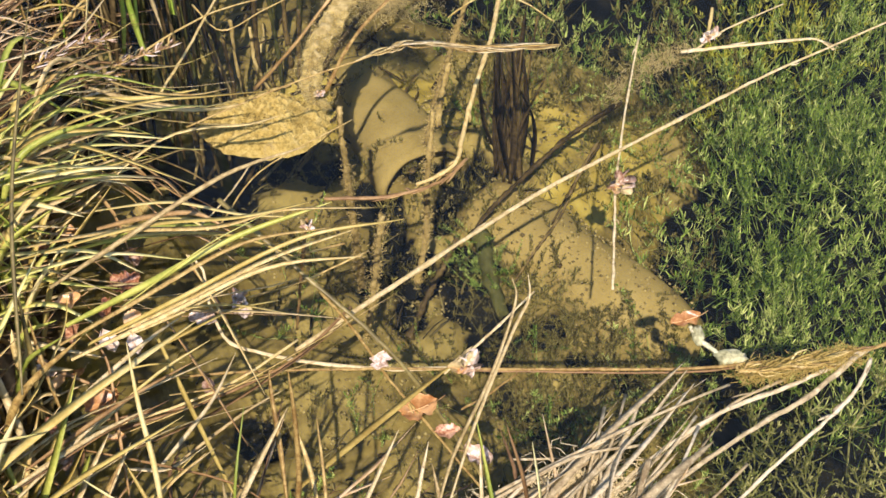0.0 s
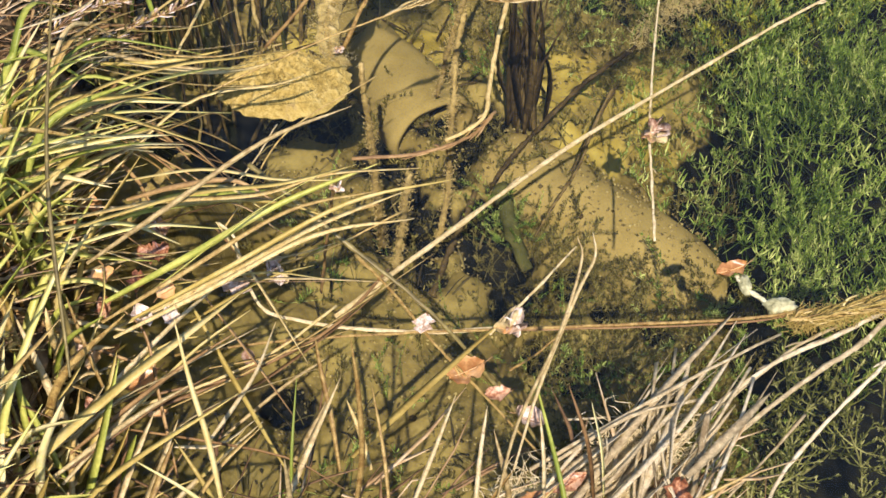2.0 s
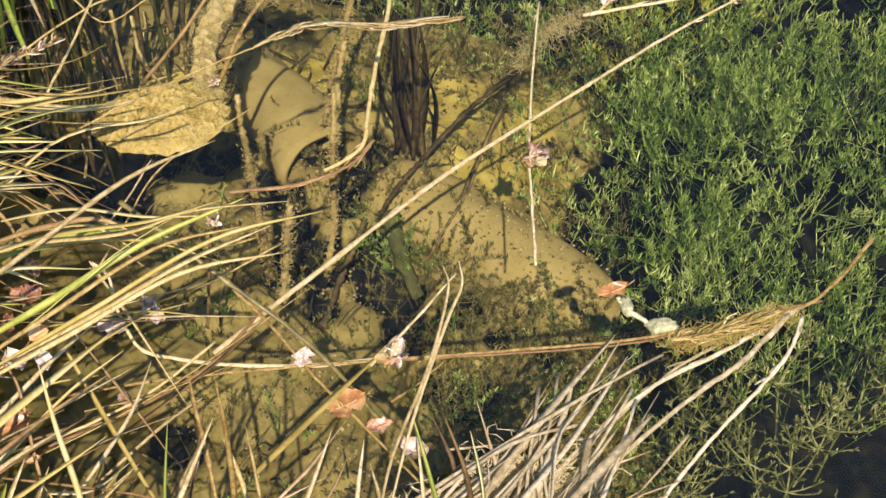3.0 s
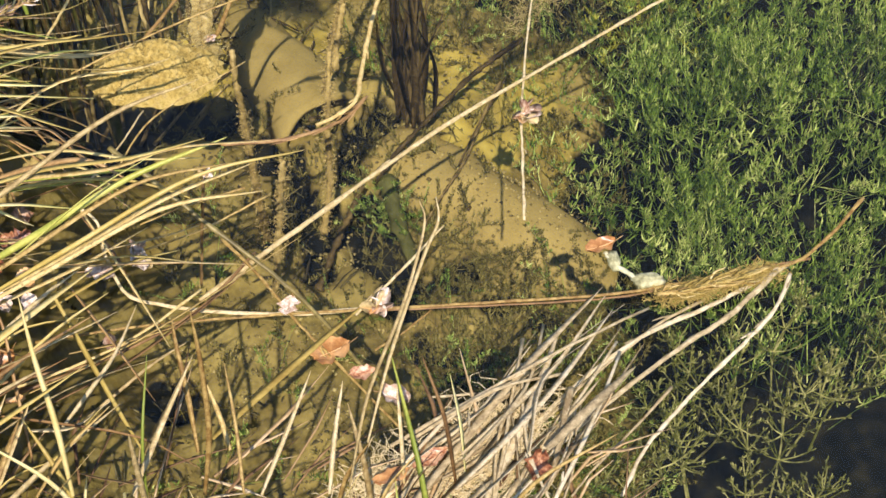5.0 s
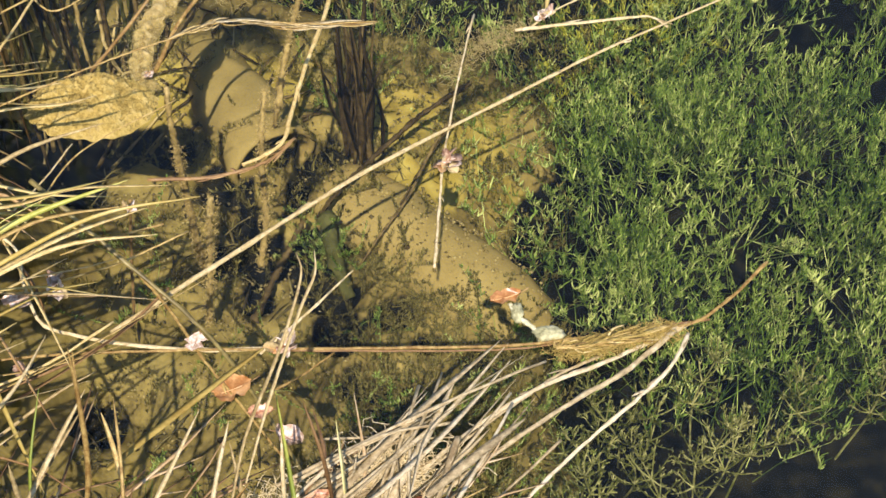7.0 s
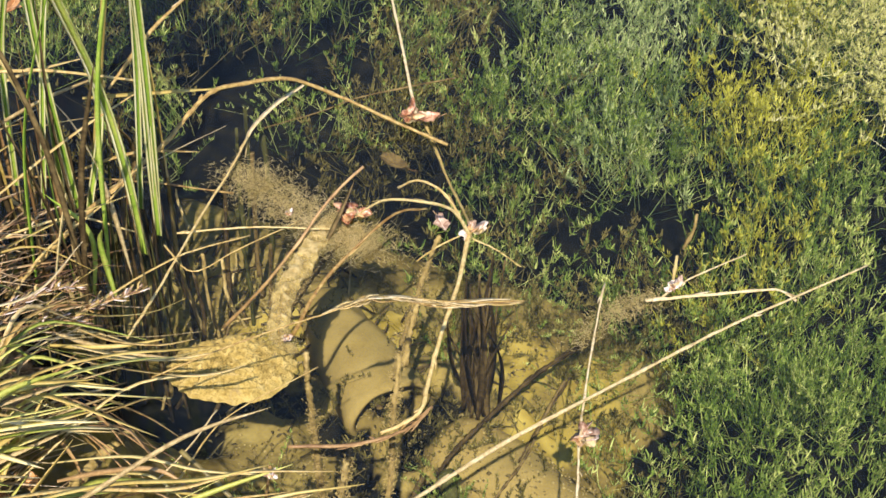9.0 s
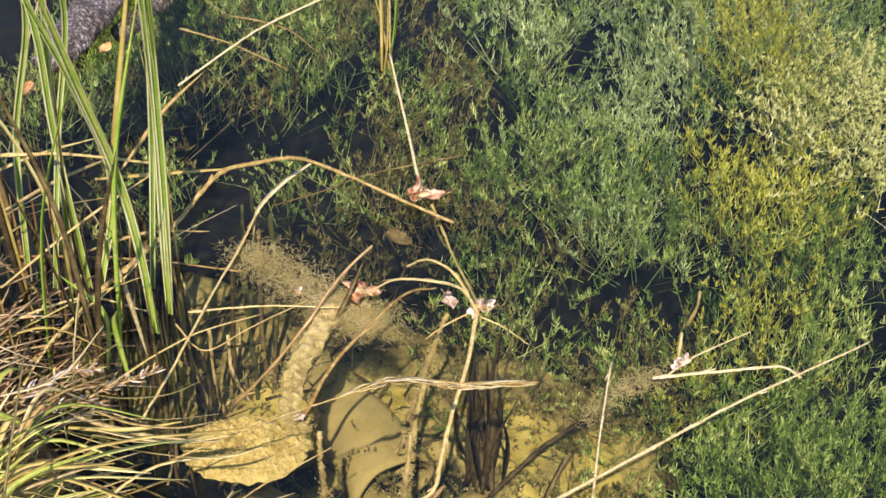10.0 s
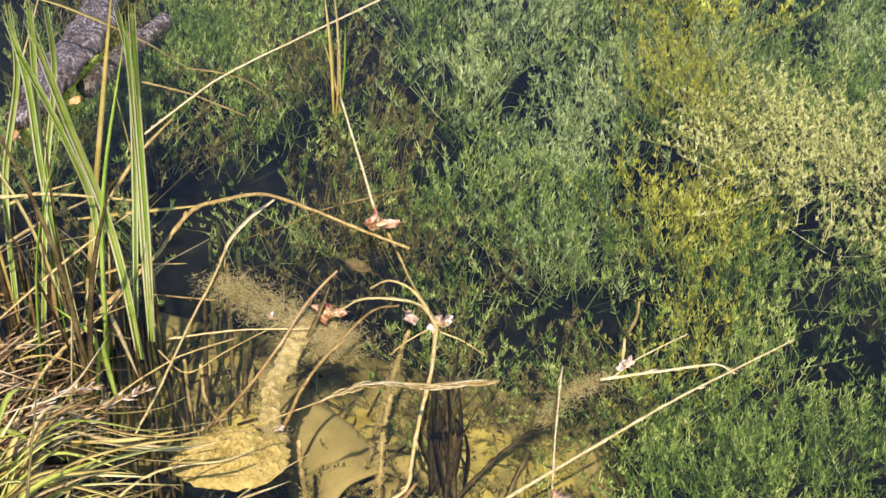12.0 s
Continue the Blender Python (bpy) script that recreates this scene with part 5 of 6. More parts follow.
# leaves broken over, reaching sideways across the clump
for i in range(22):
    base = Vector((rng.uniform(-0.76, -0.44), rng.uniform(1.66, 1.98), rng.uniform(0.02, 0.22)))
    a = rng.gauss(0.75, 0.35) if i % 3 else rng.gauss(-0.9, 0.4)
    d = Vector((math.cos(a), math.sin(a), rng.uniform(-0.15, 0.35))) * rng.uniform(0.14, 0.30)
    blade("broken_leaf", "", [base, base + d * 0.5 + Vector((0, 0, rng.uniform(0, 0.02))), base + d], rng.uniform(4, 8), rng.choice((STRAW, STRAW, PALE, OCHRE, BROWN)), parent=clump, side=rng.uniform(-1, 1))
for i in range(70):
    base = Vector((rng.uniform(-0.74, -0.375), rng.uniform(1.70, 2.02), rng.uniform(-0.01, 0.12)))
    foot = Vector((base.x + rng.uniform(-0.03, 0.03), base.y + rng.uniform(-0.02, 0.02), -rng.uniform(0.15, 0.42)))
    blade("stalk", "", [foot, foot.lerp(base, 0.5), base + Vector((0, 0, 0.03))], rng.uniform(5, 10), rng.choice((SUNK, SUNK, BROWN, CRUST, OLIVE)), parent=clump, side=rng.uniform(-1, 1))

for i in range(7):
    foot = Vector([(-0.061, 2.531, 0)][0]) + Vector((rng.uniform(-0.03, 0.02), rng.uniform(-0.02, 0.03), -0.05))
    tip = foot + Vector((rng.uniform(-0.03, 0.03), rng.uniform(0.0, 0.06), rng.uniform(0.15, 0.4)))
    blade("far_reed", "thin upright reed blade standing in deeper water", [foot, foot.lerp(tip, 0.5) + Vector((0.004, 0, 0)), tip], rng.uniform(4, 7), rng.choice((OCHRE, REEDGREEN, STRAW)), "reed leaf", "far reeds", side=rng.uniform(-0.8, 0.8))

# ---- grass tussock on the left bank ----
def reach(tuft, w, mat, *ctrl):
    """One broad blade of a tuft, through a few points."""
    return blade("blade", "", ctrl, w, mat, parent=tuft, side=0.25, per=8)


tussock = new("sedge_tussock")
tussock.location = (-0.75, 1.25, 0.05)
tagged(tussock, "arching yellow-green sedge tussock overhanging the water", "grass")
rng = random.Random(31)
for i in range(84):
    f = rng.random()
    base = Vector((-0.625 + 0.05 * f + rng.gauss(0, 0.022), 1.17 + 0.20 * f + rng.gauss(0, 0.03), rng.uniform(0.05, 0.14)))
    a, ln, up = rng.gauss(0.62, 0.38), rng.uniform(0.10, 0.27), rng.uniform(0.04, 0.13)
    d = Vector((math.cos(a), math.sin(a), 0))
    mid = base + d * ln * 0.5 + Vector((rng.gauss(0, 0.006), rng.gauss(0, 0.010), up))
    tip = base + d * ln + Vector((0, rng.gauss(-0.012, 0.018), up * rng.uniform(0.0, 1.1)))
    blade("blade", "", [base, base.lerp(mid, 0.5) + Vector((0, 0, up * 0.3)), mid, tip], rng.uniform(5, 11), rng.choice((GREEN, GREEN, GREEN, GREEN, OCHRE, STRAW, PALE)), parent=tussock, side=rng.uniform(-0.5, 0.5), per=4)
for ctrl, w, m in (([(-0.496, 1.172, 0.2), (-0.371, 1.147, 0.26), (-0.250, 1.119, 0.3), (-0.176, 1.134, 0.31), (-0.075, 1.136, 0.31)], 9, STRAW), ([(-0.538, 1.305, 0.2), (-0.443, 1.328, 0.25), (-0.353, 1.340, 0.27), (-0.281, 1.358, 0.26), (-0.209, 1.386, 0.24)], 7, OCHRE),
                   ([(-0.487, 1.139, 0.22), (-0.335, 1.138, 0.28), (-0.224, 1.124, 0.31), (-0.145, 1.145, 0.31)], 8, OCHRE), ([(-0.539, 1.334, 0.22), (-0.479, 1.380, 0.24), (-0.437, 1.389, 0.25)], 6, GREEN),
                   ([(-0.442, 0.934, 0.25), (-0.462, 1.121, 0.35), (-0.454, 1.322, 0.45)], 6, REEDSTEM)) + (([(-0.539, 1.269, 0.2), (-0.422, 1.259, 0.24), (-0.362, 1.261, 0.24)], 9, GREEN),
                   ([(-0.508, 1.123, 0.2), (-0.385, 1.130, 0.24), (-0.297, 1.153, 0.2)], 7, GREEN), ([(-0.419, 1.236, 0.12), (-0.371, 1.234, 0.16), (-0.288, 1.204, 0.2), (-0.222, 1.205, 0.2)], 11, GREEN),
                   ([(-0.491, 1.271, 0.1), (-0.361, 1.387, 0.15), (-0.248, 1.415, 0.15), (-0.210, 1.439, 0.14)], 6, STRAW), ([(-0.528, 1.379, 0.3), (-0.446, 1.396, 0.32), (-0.403, 1.485, 0.32)], 6, PALE)):
    blade("blade", "", ctrl, w * 0.75, m, parent=tussock)
reach(tussock, 11, OCHRE, (-0.575, 1.304, 0.16), (-0.542, 1.313, 0.19), (-0.487, 1.323, 0.23), (-0.425, 1.323, 0.24), (-0.382, 1.344, 0.22))
reach(tussock, 9, GREEN, (-0.573, 1.291, 0.16), (-0.533, 1.271, 0.2), (-0.469, 1.27, 0.23), (-0.398, 1.262, 0.24), (-0.36, 1.278, 0.22))
reach(tussock, 8, GREEN, (-0.572, 1.272, 0.15), (-0.537, 1.268, 0.18), (-0.472, 1.264, 0.21), (-0.412, 1.267, 0.22), (-0.388, 1.285, 0.2))
reach(tussock, 8, OCHRE, (-0.573, 1.267, 0.14), (-0.538, 1.261, 0.17), (-0.5, 1.266, 0.19), (-0.452, 1.276, 0.2))
reach(tussock, 9, GREEN, (-0.556, 1.211, 0.14), (-0.509, 1.196, 0.16), (-0.413, 1.175, 0.19), (-0.351, 1.157, 0.17))
reach(tussock, 9, GREEN, (-0.561, 1.211, 0.12), (-0.518, 1.188, 0.14), (-0.446, 1.145, 0.17), (-0.38, 1.15, 0.15))
reach(tussock, 9, GREEN, (-0.545, 1.122, 0.12), (-0.509, 1.129, 0.14), (-0.454, 1.12, 0.16), (-0.41, 1.108, 0.14))
reach(tussock, 9, PALE, (-0.506, 1.019, 0.1), (-0.459, 1.038, 0.14), (-0.421, 1.035, 0.15))
reach(tussock, 11, OCHRE, (-0.467, 0.919, 0.06), (-0.441, 0.972, 0.1), (-0.42, 1.038, 0.14))
reach(tussock, 6, PALE, (-0.365, 0.958, 0.06), (-0.313, 0.946, 0.08), (-0.272, 0.969, 0.09))
reach(tussock, 6, OCHRE, (-0.506, 0.98, 0.1), (-0.464, 1.007, 0.14), (-0.432, 1.064, 0.18), (-0.431, 1.113, 0.19))
reach(tussock, 14, OCHRE, (-0.599, 1.185, 0.100), (-0.557, 1.190, 0.160), (-0.500, 1.223, 0.220))
reach(tussock, 13, GREEN, (-0.479, 1.218, 0.120), (-0.417, 1.192, 0.180), (-0.357, 1.188, 0.200), (-0.285, 1.208, 0.180))
reach(tussock, 10, GREEN, (-0.541, 1.162, 0.120), (-0.519, 1.162, 0.160), (-0.499, 1.166, 0.180))
reach(tussock, 12, GREEN, (-0.547, 1.370, 0.140), (-0.460, 1.350, 0.200), (-0.388, 1.353, 0.230), (-0.328, 1.369, 0.230), (-0.292, 1.390, 0.210))
reach(tussock, 8, GREEN, (-0.512, 1.327, 0.140), (-0.451, 1.301, 0.180), (-0.391, 1.301, 0.180), (-0.355, 1.315, 0.160))
reach(tussock, 10, OCHRE, (-0.602, 1.379, 0.140), (-0.557, 1.369, 0.200), (-0.526, 1.377, 0.230))
reach(tussock, 9, OCHRE, (-0.537, 1.394, 0.160), (-0.510, 1.387, 0.210), (-0.488, 1.396, 0.240))
reach(tussock, 7, STRAW, (-0.511, 1.308, 0.060), (-0.463, 1.328, 0.090), (-0.423, 1.359, 0.100))
reach(tussock, 5, REEDSTEM, (-0.645, 1.343, 0.200), (-0.570, 1.362, 0.220), (-0.503, 1.403, 0.230), (-0.448, 1.454, 0.220))
reach(tussock, 6, BROWN, (-0.399, 1.337, 0.140), (-0.356, 1.341, 0.130), (-0.331, 1.329, 0.110), (-0.317, 1.333, 0.070))
reach(tussock, 7, STRAW, (-0.394, 1.370, 0.120), (-0.361, 1.368, 0.140), (-0.327, 1.391, 0.130), (-0.308, 1.403, 0.100))

near = new("sedge_tussock")
near.location = (-0.62, 0.9, 0.05)
tagged(near, "upright green and straw sedge tussock at the near bank", "grass")
for i in range(150):
    x, yy = rng.uniform(-0.80, -0.50), rng.uniform(0.76, 1.20)
    base = Vector((x, yy, max(0.0, bed(x, yy)) + rng.uniform(0.0, 0.03)))
    h = rng.uniform(0.10, 0.28)
    lean = Vector((rng.gauss(0.05, 0.08), rng.gauss(0.08, 0.10), 0))
    tip = base + lean + Vector((0, 0, h))
    mid = base.lerp(tip, 0.5) - lean * 0.15 + Vector((0, 0, 0.03))
    m = rng.choice((GREEN, GREEN, GREEN, GREEN, OCHRE, OCHRE, STRAW))
    blade("blade", "", [base, mid, tip], rng.uniform(6, 12), m, parent=near, side=rng.uniform(-0.6, 0.6), per=5)

reach(near, 14, OCHRE, (-0.561, 1.095, 0.060), (-0.547, 1.099, 0.140), (-0.544, 1.094, 0.220))
reach(near, 10, PALE, (-0.473, 0.966, 0.050), (-0.497, 1.008, 0.120), (-0.527, 1.064, 0.180))
reach(near, 8, REEDSTEM, (-0.466, 1.014, 0.080), (-0.472, 1.054, 0.150), (-0.479, 1.092, 0.220))
reach(near, 13, OCHRE, (-0.535, 0.856, 0.080), (-0.497, 0.899, 0.140), (-0.401, 0.952, 0.200), (-0.336, 0.995, 0.220), (-0.274, 1.059, 0.210))
reach(near, 12, GREEN, (-0.464, 0.870, 0.050), (-0.434, 0.931, 0.120), (-0.409, 1.000, 0.180))
reach(near, 10, PALE, (-0.507, 0.919, 0.100), (-0.456, 0.947, 0.140), (-0.426, 0.979, 0.160))
reach(near, 9, PALE, (-0.433, 0.874, 0.040), (-0.405, 0.932, 0.080), (-0.380, 0.975, 0.110))
reach(near, 9, PALE, (-0.405, 0.873, 0.040), (-0.377, 0.921, 0.080), (-0.354, 0.962, 0.110))
reach(near, 9, OCHRE, (-0.382, 0.883, 0.040), (-0.329, 0.910, 0.080), (-0.279, 0.956, 0.100))
reach(near, 5, STRAW, (-0.432, 0.990, 0.140), (-0.448, 1.023, 0.180), (-0.468, 1.072, 0.200))
reach(near, 8, OCHRE, (-0.581, 0.908, 0.160), (-0.552, 0.909, 0.220), (-0.525, 0.939, 0.260))
reach(near, 7, GREEN, (-0.546, 0.919, 0.080), (-0.545, 0.988, 0.160), (-0.557, 1.056, 0.200))
reach(near, 8, GREEN, (-0.511, 0.926, 0.080), (-0.516, 0.973, 0.160), (-0.516, 1.002, 0.200))
reach(near, 7, GREEN, (-0.474, 0.909, 0.060), (-0.505, 0.960, 0.130), (-0.531, 0.998, 0.180))
reach(near, 8, GREEN, (-0.579, 0.847, 0.100), (-0.568, 0.878, 0.180), (-0.557, 0.929, 0.250))
reach(near, 7, PALE, (-0.585, 0.941, 0.060), (-0.560, 0.965, 0.080), (-0.537, 0.980, 0.100))

front = new("sedge_tussock")
front.location = (-0.1, 0.8, 0.05)
tagged(front, "sparse dry sedge blades at the near water edge", "grass")
for i in range(40):
    base = Vector((rng.uniform(-0.55, 0.18), rng.uniform(0.70, 0.88), rng.uniform(-0.02, 0.06)))
    h = rng.uniform(0.05, 0.18)
    lean = Vector((rng.gauss(0.02, 0.06), rng.gauss(0.06, 0.06), 0))
    tip = base + lean + Vector((0, 0, h))
    mid = base.lerp(tip, 0.5) - lean * 0.15 + Vector((0, 0, 0.02))
    m = rng.choice((STRAW, STRAW, PALE, BROWN, OCHRE, GREEN))
    blade("blade", "", [base, mid, tip], rng.uniform(3, 6.5), m, parent=front, side=rng.uniform(-0.9, 0.9), per=5)
for ctrl, w, m in (([(-0.165, 0.827, 0.12), (-0.152, 0.851, 0.2), (-0.151, 0.878, 0.28), (-0.155, 0.902, 0.34)], 6, STRAW), ([(-0.299, 0.837, 0.12), (-0.309, 0.888, 0.18), (-0.325, 0.938, 0.22), (-0.341, 1.001, 0.25)], 6, OCHRE),
                   ([(-0.127, 0.836, 0.1), (-0.131, 0.893, 0.14), (-0.140, 0.954, 0.17)], 4, STRAW), ([(-0.109, 0.834, 0.1), (-0.080, 0.895, 0.12), (-0.051, 0.957, 0.14)], 5, PALE),
                   ([(-0.039, 0.829, 0.1), (-0.029, 0.891, 0.12), (-0.018, 0.941, 0.14)], 5, PALE), ([(-0.242, 0.844, 0.1), (-0.211, 0.905, 0.13), (-0.174, 0.974, 0.16)], 7, PALE)) + (([(-0.377, 0.831, 0.14), (-0.362, 0.864, 0.16), (-0.346, 0.894, 0.18)], 7, STRAW), ([(-0.341, 0.851, 0.1), (-0.302, 0.885, 0.14), (-0.259, 0.917, 0.16)], 5, STRAW),
                   ([(-0.018, 0.835, 0.1), (0.007, 0.880, 0.2), (0.047, 0.917, 0.3), (0.072, 0.965, 0.36), (0.069, 0.983, 0.38)], 3.5, PALE), ([(0.004, 0.863, 0.14), (0.032, 0.912, 0.22), (0.069, 0.955, 0.32), (0.086, 0.971, 0.36), (0.086, 0.994, 0.37)], 3.5, PALE)):
    blade("blade", "", ctrl, w, m, parent=front)
reach(front, 9, GREEN, (-0.422, 0.924, 0.05), (-0.413, 0.942, 0.07), (-0.4, 0.952, 0.1))
reach(front, 8, OCHRE, (-0.447, 0.924, 0.05), (-0.429, 0.938, 0.07), (-0.408, 0.964, 0.1))
reach(front, 8, PALE, (-0.389, 0.924, 0.05), (-0.377, 0.938, 0.07), (-0.371, 0.954, 0.08))
reach(front, 8, PALE, (-0.529, 0.983, 0.06), (-0.491, 1.003, 0.1), (-0.46, 1.02, 0.12), (-0.435, 1.014, 0.13))
reach(front, 9, PALE, (-0.241, 0.928, 0.04), (-0.218, 0.954, 0.07), (-0.193, 0.989, 0.09))
reach(front, 6, STRAW, (-0.182, 0.927, 0.04), (-0.189, 0.974, 0.08), (-0.199, 1.024, 0.11), (-0.203, 1.053, 0.12))
reach(front, 6, STRAW, (-0.147, 0.927, 0.04), (-0.158, 0.964, 0.06), (-0.171, 0.995, 0.08))
reach(front, 10, GREEN, (-0.498, 0.931, 0.04), (-0.478, 0.955, 0.08), (-0.469, 0.988, 0.1))
reach(front, 9, GREEN, (-0.521, 0.949, 0.04), (-0.508, 0.985, 0.08), (-0.487, 1.029, 0.12))
reach(front, 4, BROWN, (-0.364, 0.935, 0.03), (-0.382, 1.012, 0.06), (-0.397, 1.081, 0.1), (-0.423, 1.108, 0.12))
reach(front, 4, STRAW, (-0.335, 1.086, 0.02), (-0.253, 1.098, 0.025), (-0.158, 1.134, 0.02))
reach(front, 5, BROWN, (-0.368, 1.01, 0.02), (-0.277, 1.057, 0.025), (-0.185, 1.127, 0.03), (-0.131, 1.178, 0.03))
reach(front, 4, STRAW, (-0.387, 1.03, 0.02), (-0.299, 1.07, 0.025), (-0.212, 1.119, 0.03), (-0.061, 1.238, 0.02))
reach(front, 3.5, BROWN, (-0.352, 1.198, 0.03), (-0.286, 1.095, 0.03), (-0.234, 1.012, 0.02))
reach(front, 3.5, STRAW, (-0.329, 1.282, 0.05), (-0.271, 1.181, 0.04), (-0.217, 1.078, 0.03))

# ---- straw litter under the grass ----
rng = random.Random(44)
V, Fc = [], []
for i in range(950):
    x = -0.85 + 0.30 * rng.random() ** 1.3
    yy = rng.uniform(0.58, 1.80)
    if i % 4 == 0:
        x, yy = rng.uniform(-0.85, 0.25), rng.uniform(0.66, 0.92)
    z = max(bed(x, yy), 0.0) + rng.uniform(0.0, 0.03)
    a = rng.gauss(0.6, 0.6)
    d = Vector((math.cos(a), math.sin(a), rng.uniform(-0.1, 0.2))) * rng.uniform(0.05, 0.18)
    p = Vector((x, yy, z))
    ribbon(V, Fc, [p, p + d * 0.5 + Vector((rng.uniform(-0.01, 0.01), rng.uniform(-0.01, 0.01), 0.008)), p + d], rng.uniform(0.002, 0.006))
LITTERM = material("straw_litter", [(0.15, (0.06, 0.028, 0.012)), (0.45, (0.27, 0.16, 0.065)), (0.7, (0.52, 0.37, 0.17)), (0.9, (0.80, 0.66, 0.40))], 20, 0.6, 200, 0.3, 0.001, 0.32, 0.1, island=True)
tagged(new("straw_litter", mesh_from("straw_litter", V, Fc, LITTERM)), "matted brown and straw-coloured dead grass at the water edge", "litter", kind="stuff")

# ---- small plants and debris on the bed ----
rng = random.Random(51)
for i in range(70):
    x, yy = rng.uniform(-0.35, 0.40), rng.uniform(0.95, 2.1)
    if weed_here(x, yy) or (yy > 1.45 and abs((x + 0.16) - (2.05 - yy) * 0.75) < 0.10 and i % 6):
        continue
    ob = new("weed_sprig", rng.choice(SPARSE[:1] + MURKY))
    s = rng.uniform(0.35, 0.9)
    ob.matrix_world = Matrix.Translation((x, yy, bed(x, yy) - 0.01)) @ Matrix.Rotation(rng.random() * 6.28, 4, "Z") @ Matrix.Scale(s, 4)
    tagged(ob, "small silt-dusted weed sprig growing from the silt", "water weed", "sprigs on the bed")
for i in range(20):
    a, b, _ = HOLLOWS[i % 9]
    x, yy = a + rng.gauss(0, 0.03), b + rng.gauss(0, 0.03)
    ob = new("weed_sprig", rng.choice(MURKY))
    ob.matrix_world = Matrix.Translation((x, yy, bed(x, yy) - 0.01)) @ Matrix.Rotation(rng.random() * 6.28, 4, "Z") @ Matrix.Rotation(rng.uniform(-0.6, 0.6), 4, "X") @ Matrix.Scale(rng.uniform(0.35, 0.7), 4)
    tagged(ob, "silt-dusted olive weed sprig in the shade beside the log", "water weed", "sprigs on the bed")
for i in range(60):
    x, yy = rng.uniform(0.02, 0.40), rng.uniform(1.02, 1.47)
    if x < 0.30 - (1.47 - yy) * 0.3 and yy > 1.40 or weed_here(x, yy):
        continue
    ob = new("weed_sprig", rng.choice(SPARSE[:2] + MURKY[:2]))
    s = rng.uniform(0.45, 0.8)
    ob.matrix_world = Matrix.Translation((x, yy, bed(x, yy) - 0.01)) @ Matrix.Rotation(rng.random() * 6.28, 4, "Z") @ Matrix.Rotation(rng.uniform(-0.6, 0.6), 4, "X") @ Matrix.Scale(s, 4)
    tagged(ob, "small silt-dusted weed sprig growing from the silt", "water weed", "sprigs on the bed")
for i in range(16):
    x, yy = rng.uniform(0.10, 0.40), rng.uniform(1.96, 2.22)
    ob = new("weed_sprig", MURKY[i % 3] if i % 2 else SPARSE[i % 4])
    ob.matrix_world = Matrix.Translation((x, yy, bed(x, yy) - 0.01)) @ Matrix.Rotation(rng.random() * 6.28, 4, "Z") @ Matrix.Scale(rng.uniform(0.4, 0.8), 4)
    tagged(ob, "small olive weed sprig growing from yellow silt", "water weed", "sprigs on the bed")
V, Fc = [], []
for i in range(2200):
    x, yy = rng.uniform(-0.5, 0.45), rng.uniform(0.9, 2.2)
    if bump3(x, yy, 4, 8) < -0.05:
        continue
    p = Vector((x, yy, bed(x, yy) + 0.004))
    a = rng.random() * 6.28
    d = Vector((math.cos(a), math.sin(a), 0.1)) * (rng.uniform(0.01, 0.06) if i % 3 == 0 else rng.uniform(0.003, 0.012))
    ribbon(V, Fc, [p, p + d * 0.5 + Vector((0, 0, 0.006 if i % 3 == 0 else 0.002)), p + d], rng.uniform(0.002, 0.006))
for i in range(60):
    line = curve_points([(0.129, 1.607, -0.46), (0.179, 1.552, -0.46), (0.246, 1.502, -0.46), (0.314, 1.475, -0.46), (0.384, 1.465, -0.46)], 8) if i % 3 else curve_points([(0.080, 1.413, -0.44), (0.147, 1.388, -0.44), (0.223, 1.372, -0.44), (0.125, 1.328, -0.44)], 8)
    p = line[rng.randrange(len(line))]
    x, yy = p.x + rng.gauss(0, 0.02), p.y + rng.gauss(0, 0.025)
    ob = new("weed_sprig", MURKY[i % 3])
    ob.matrix_world = Matrix.Translation((x, yy, bed(x, yy) - 0.01)) @ Matrix.Rotation(rng.random() * 6.28, 4, "Z") @ Matrix.Rotation(rng.uniform(-0.5, 0.5), 4, "X") @ Matrix.Scale(rng.uniform(0.35, 0.75), 4)
    tagged(ob, "dark olive weed sprig at the foot of the sunken log", "water weed", "sprigs on the bed")
log_ob = bpy.data.objects["sunken_log"]
skin = np.array([tuple(v.co + log_ob.location) for v in log_ob.data.vertices])
CV, CF = [], []
for i in range(7000):
    x, yy = rng.uniform(-0.30, 0.42), rng.uniform(1.0, 2.15)
    thick = bump3(x, yy, 7, 61) + 0.5 * bump3(x, yy, 20, 62)
    over = skin[(np.abs(skin[:, 0] - x) < 0.008) & (np.abs(skin[:, 1] - yy) < 0.008), 2]
    z = bed(x, yy)
    if len(over) and over.max() > z:
        z = float(over.max()) - 0.001
    elif thick < -0.05:
        continue
    r = rng.uniform(0.0012, 0.0032) * (1.6 if i % 17 == 0 else 1.0)
    c, q0 = Vector((x, yy, z + r * 0.2)), len(CV)
    CV += [c + Vector(d) * r * rng.uniform(0.7, 1.4) for d in ((1, 0, 0), (0, 1, 0), (-1, 0, 0), (0, -1, 0), (0, 0, 0.8), (0, 0, -0.8))]
    CF += [(q0 + a, q0 + (a + 1) % 4, q0 + 4) for a in range(4)] + [(q0 + (a + 1) % 4, q0 + a, q0 + 5) for a in range(4)]
CRUMB = material("silt_crumb", [(0.2, (0.12, 0.095, 0.032)), (0.5, (0.27, 0.215, 0.075)), (0.8, (0.45, 0.38, 0.15))], 20, 0.95, 200, 0.3, 0.001, 0.35, island=True)
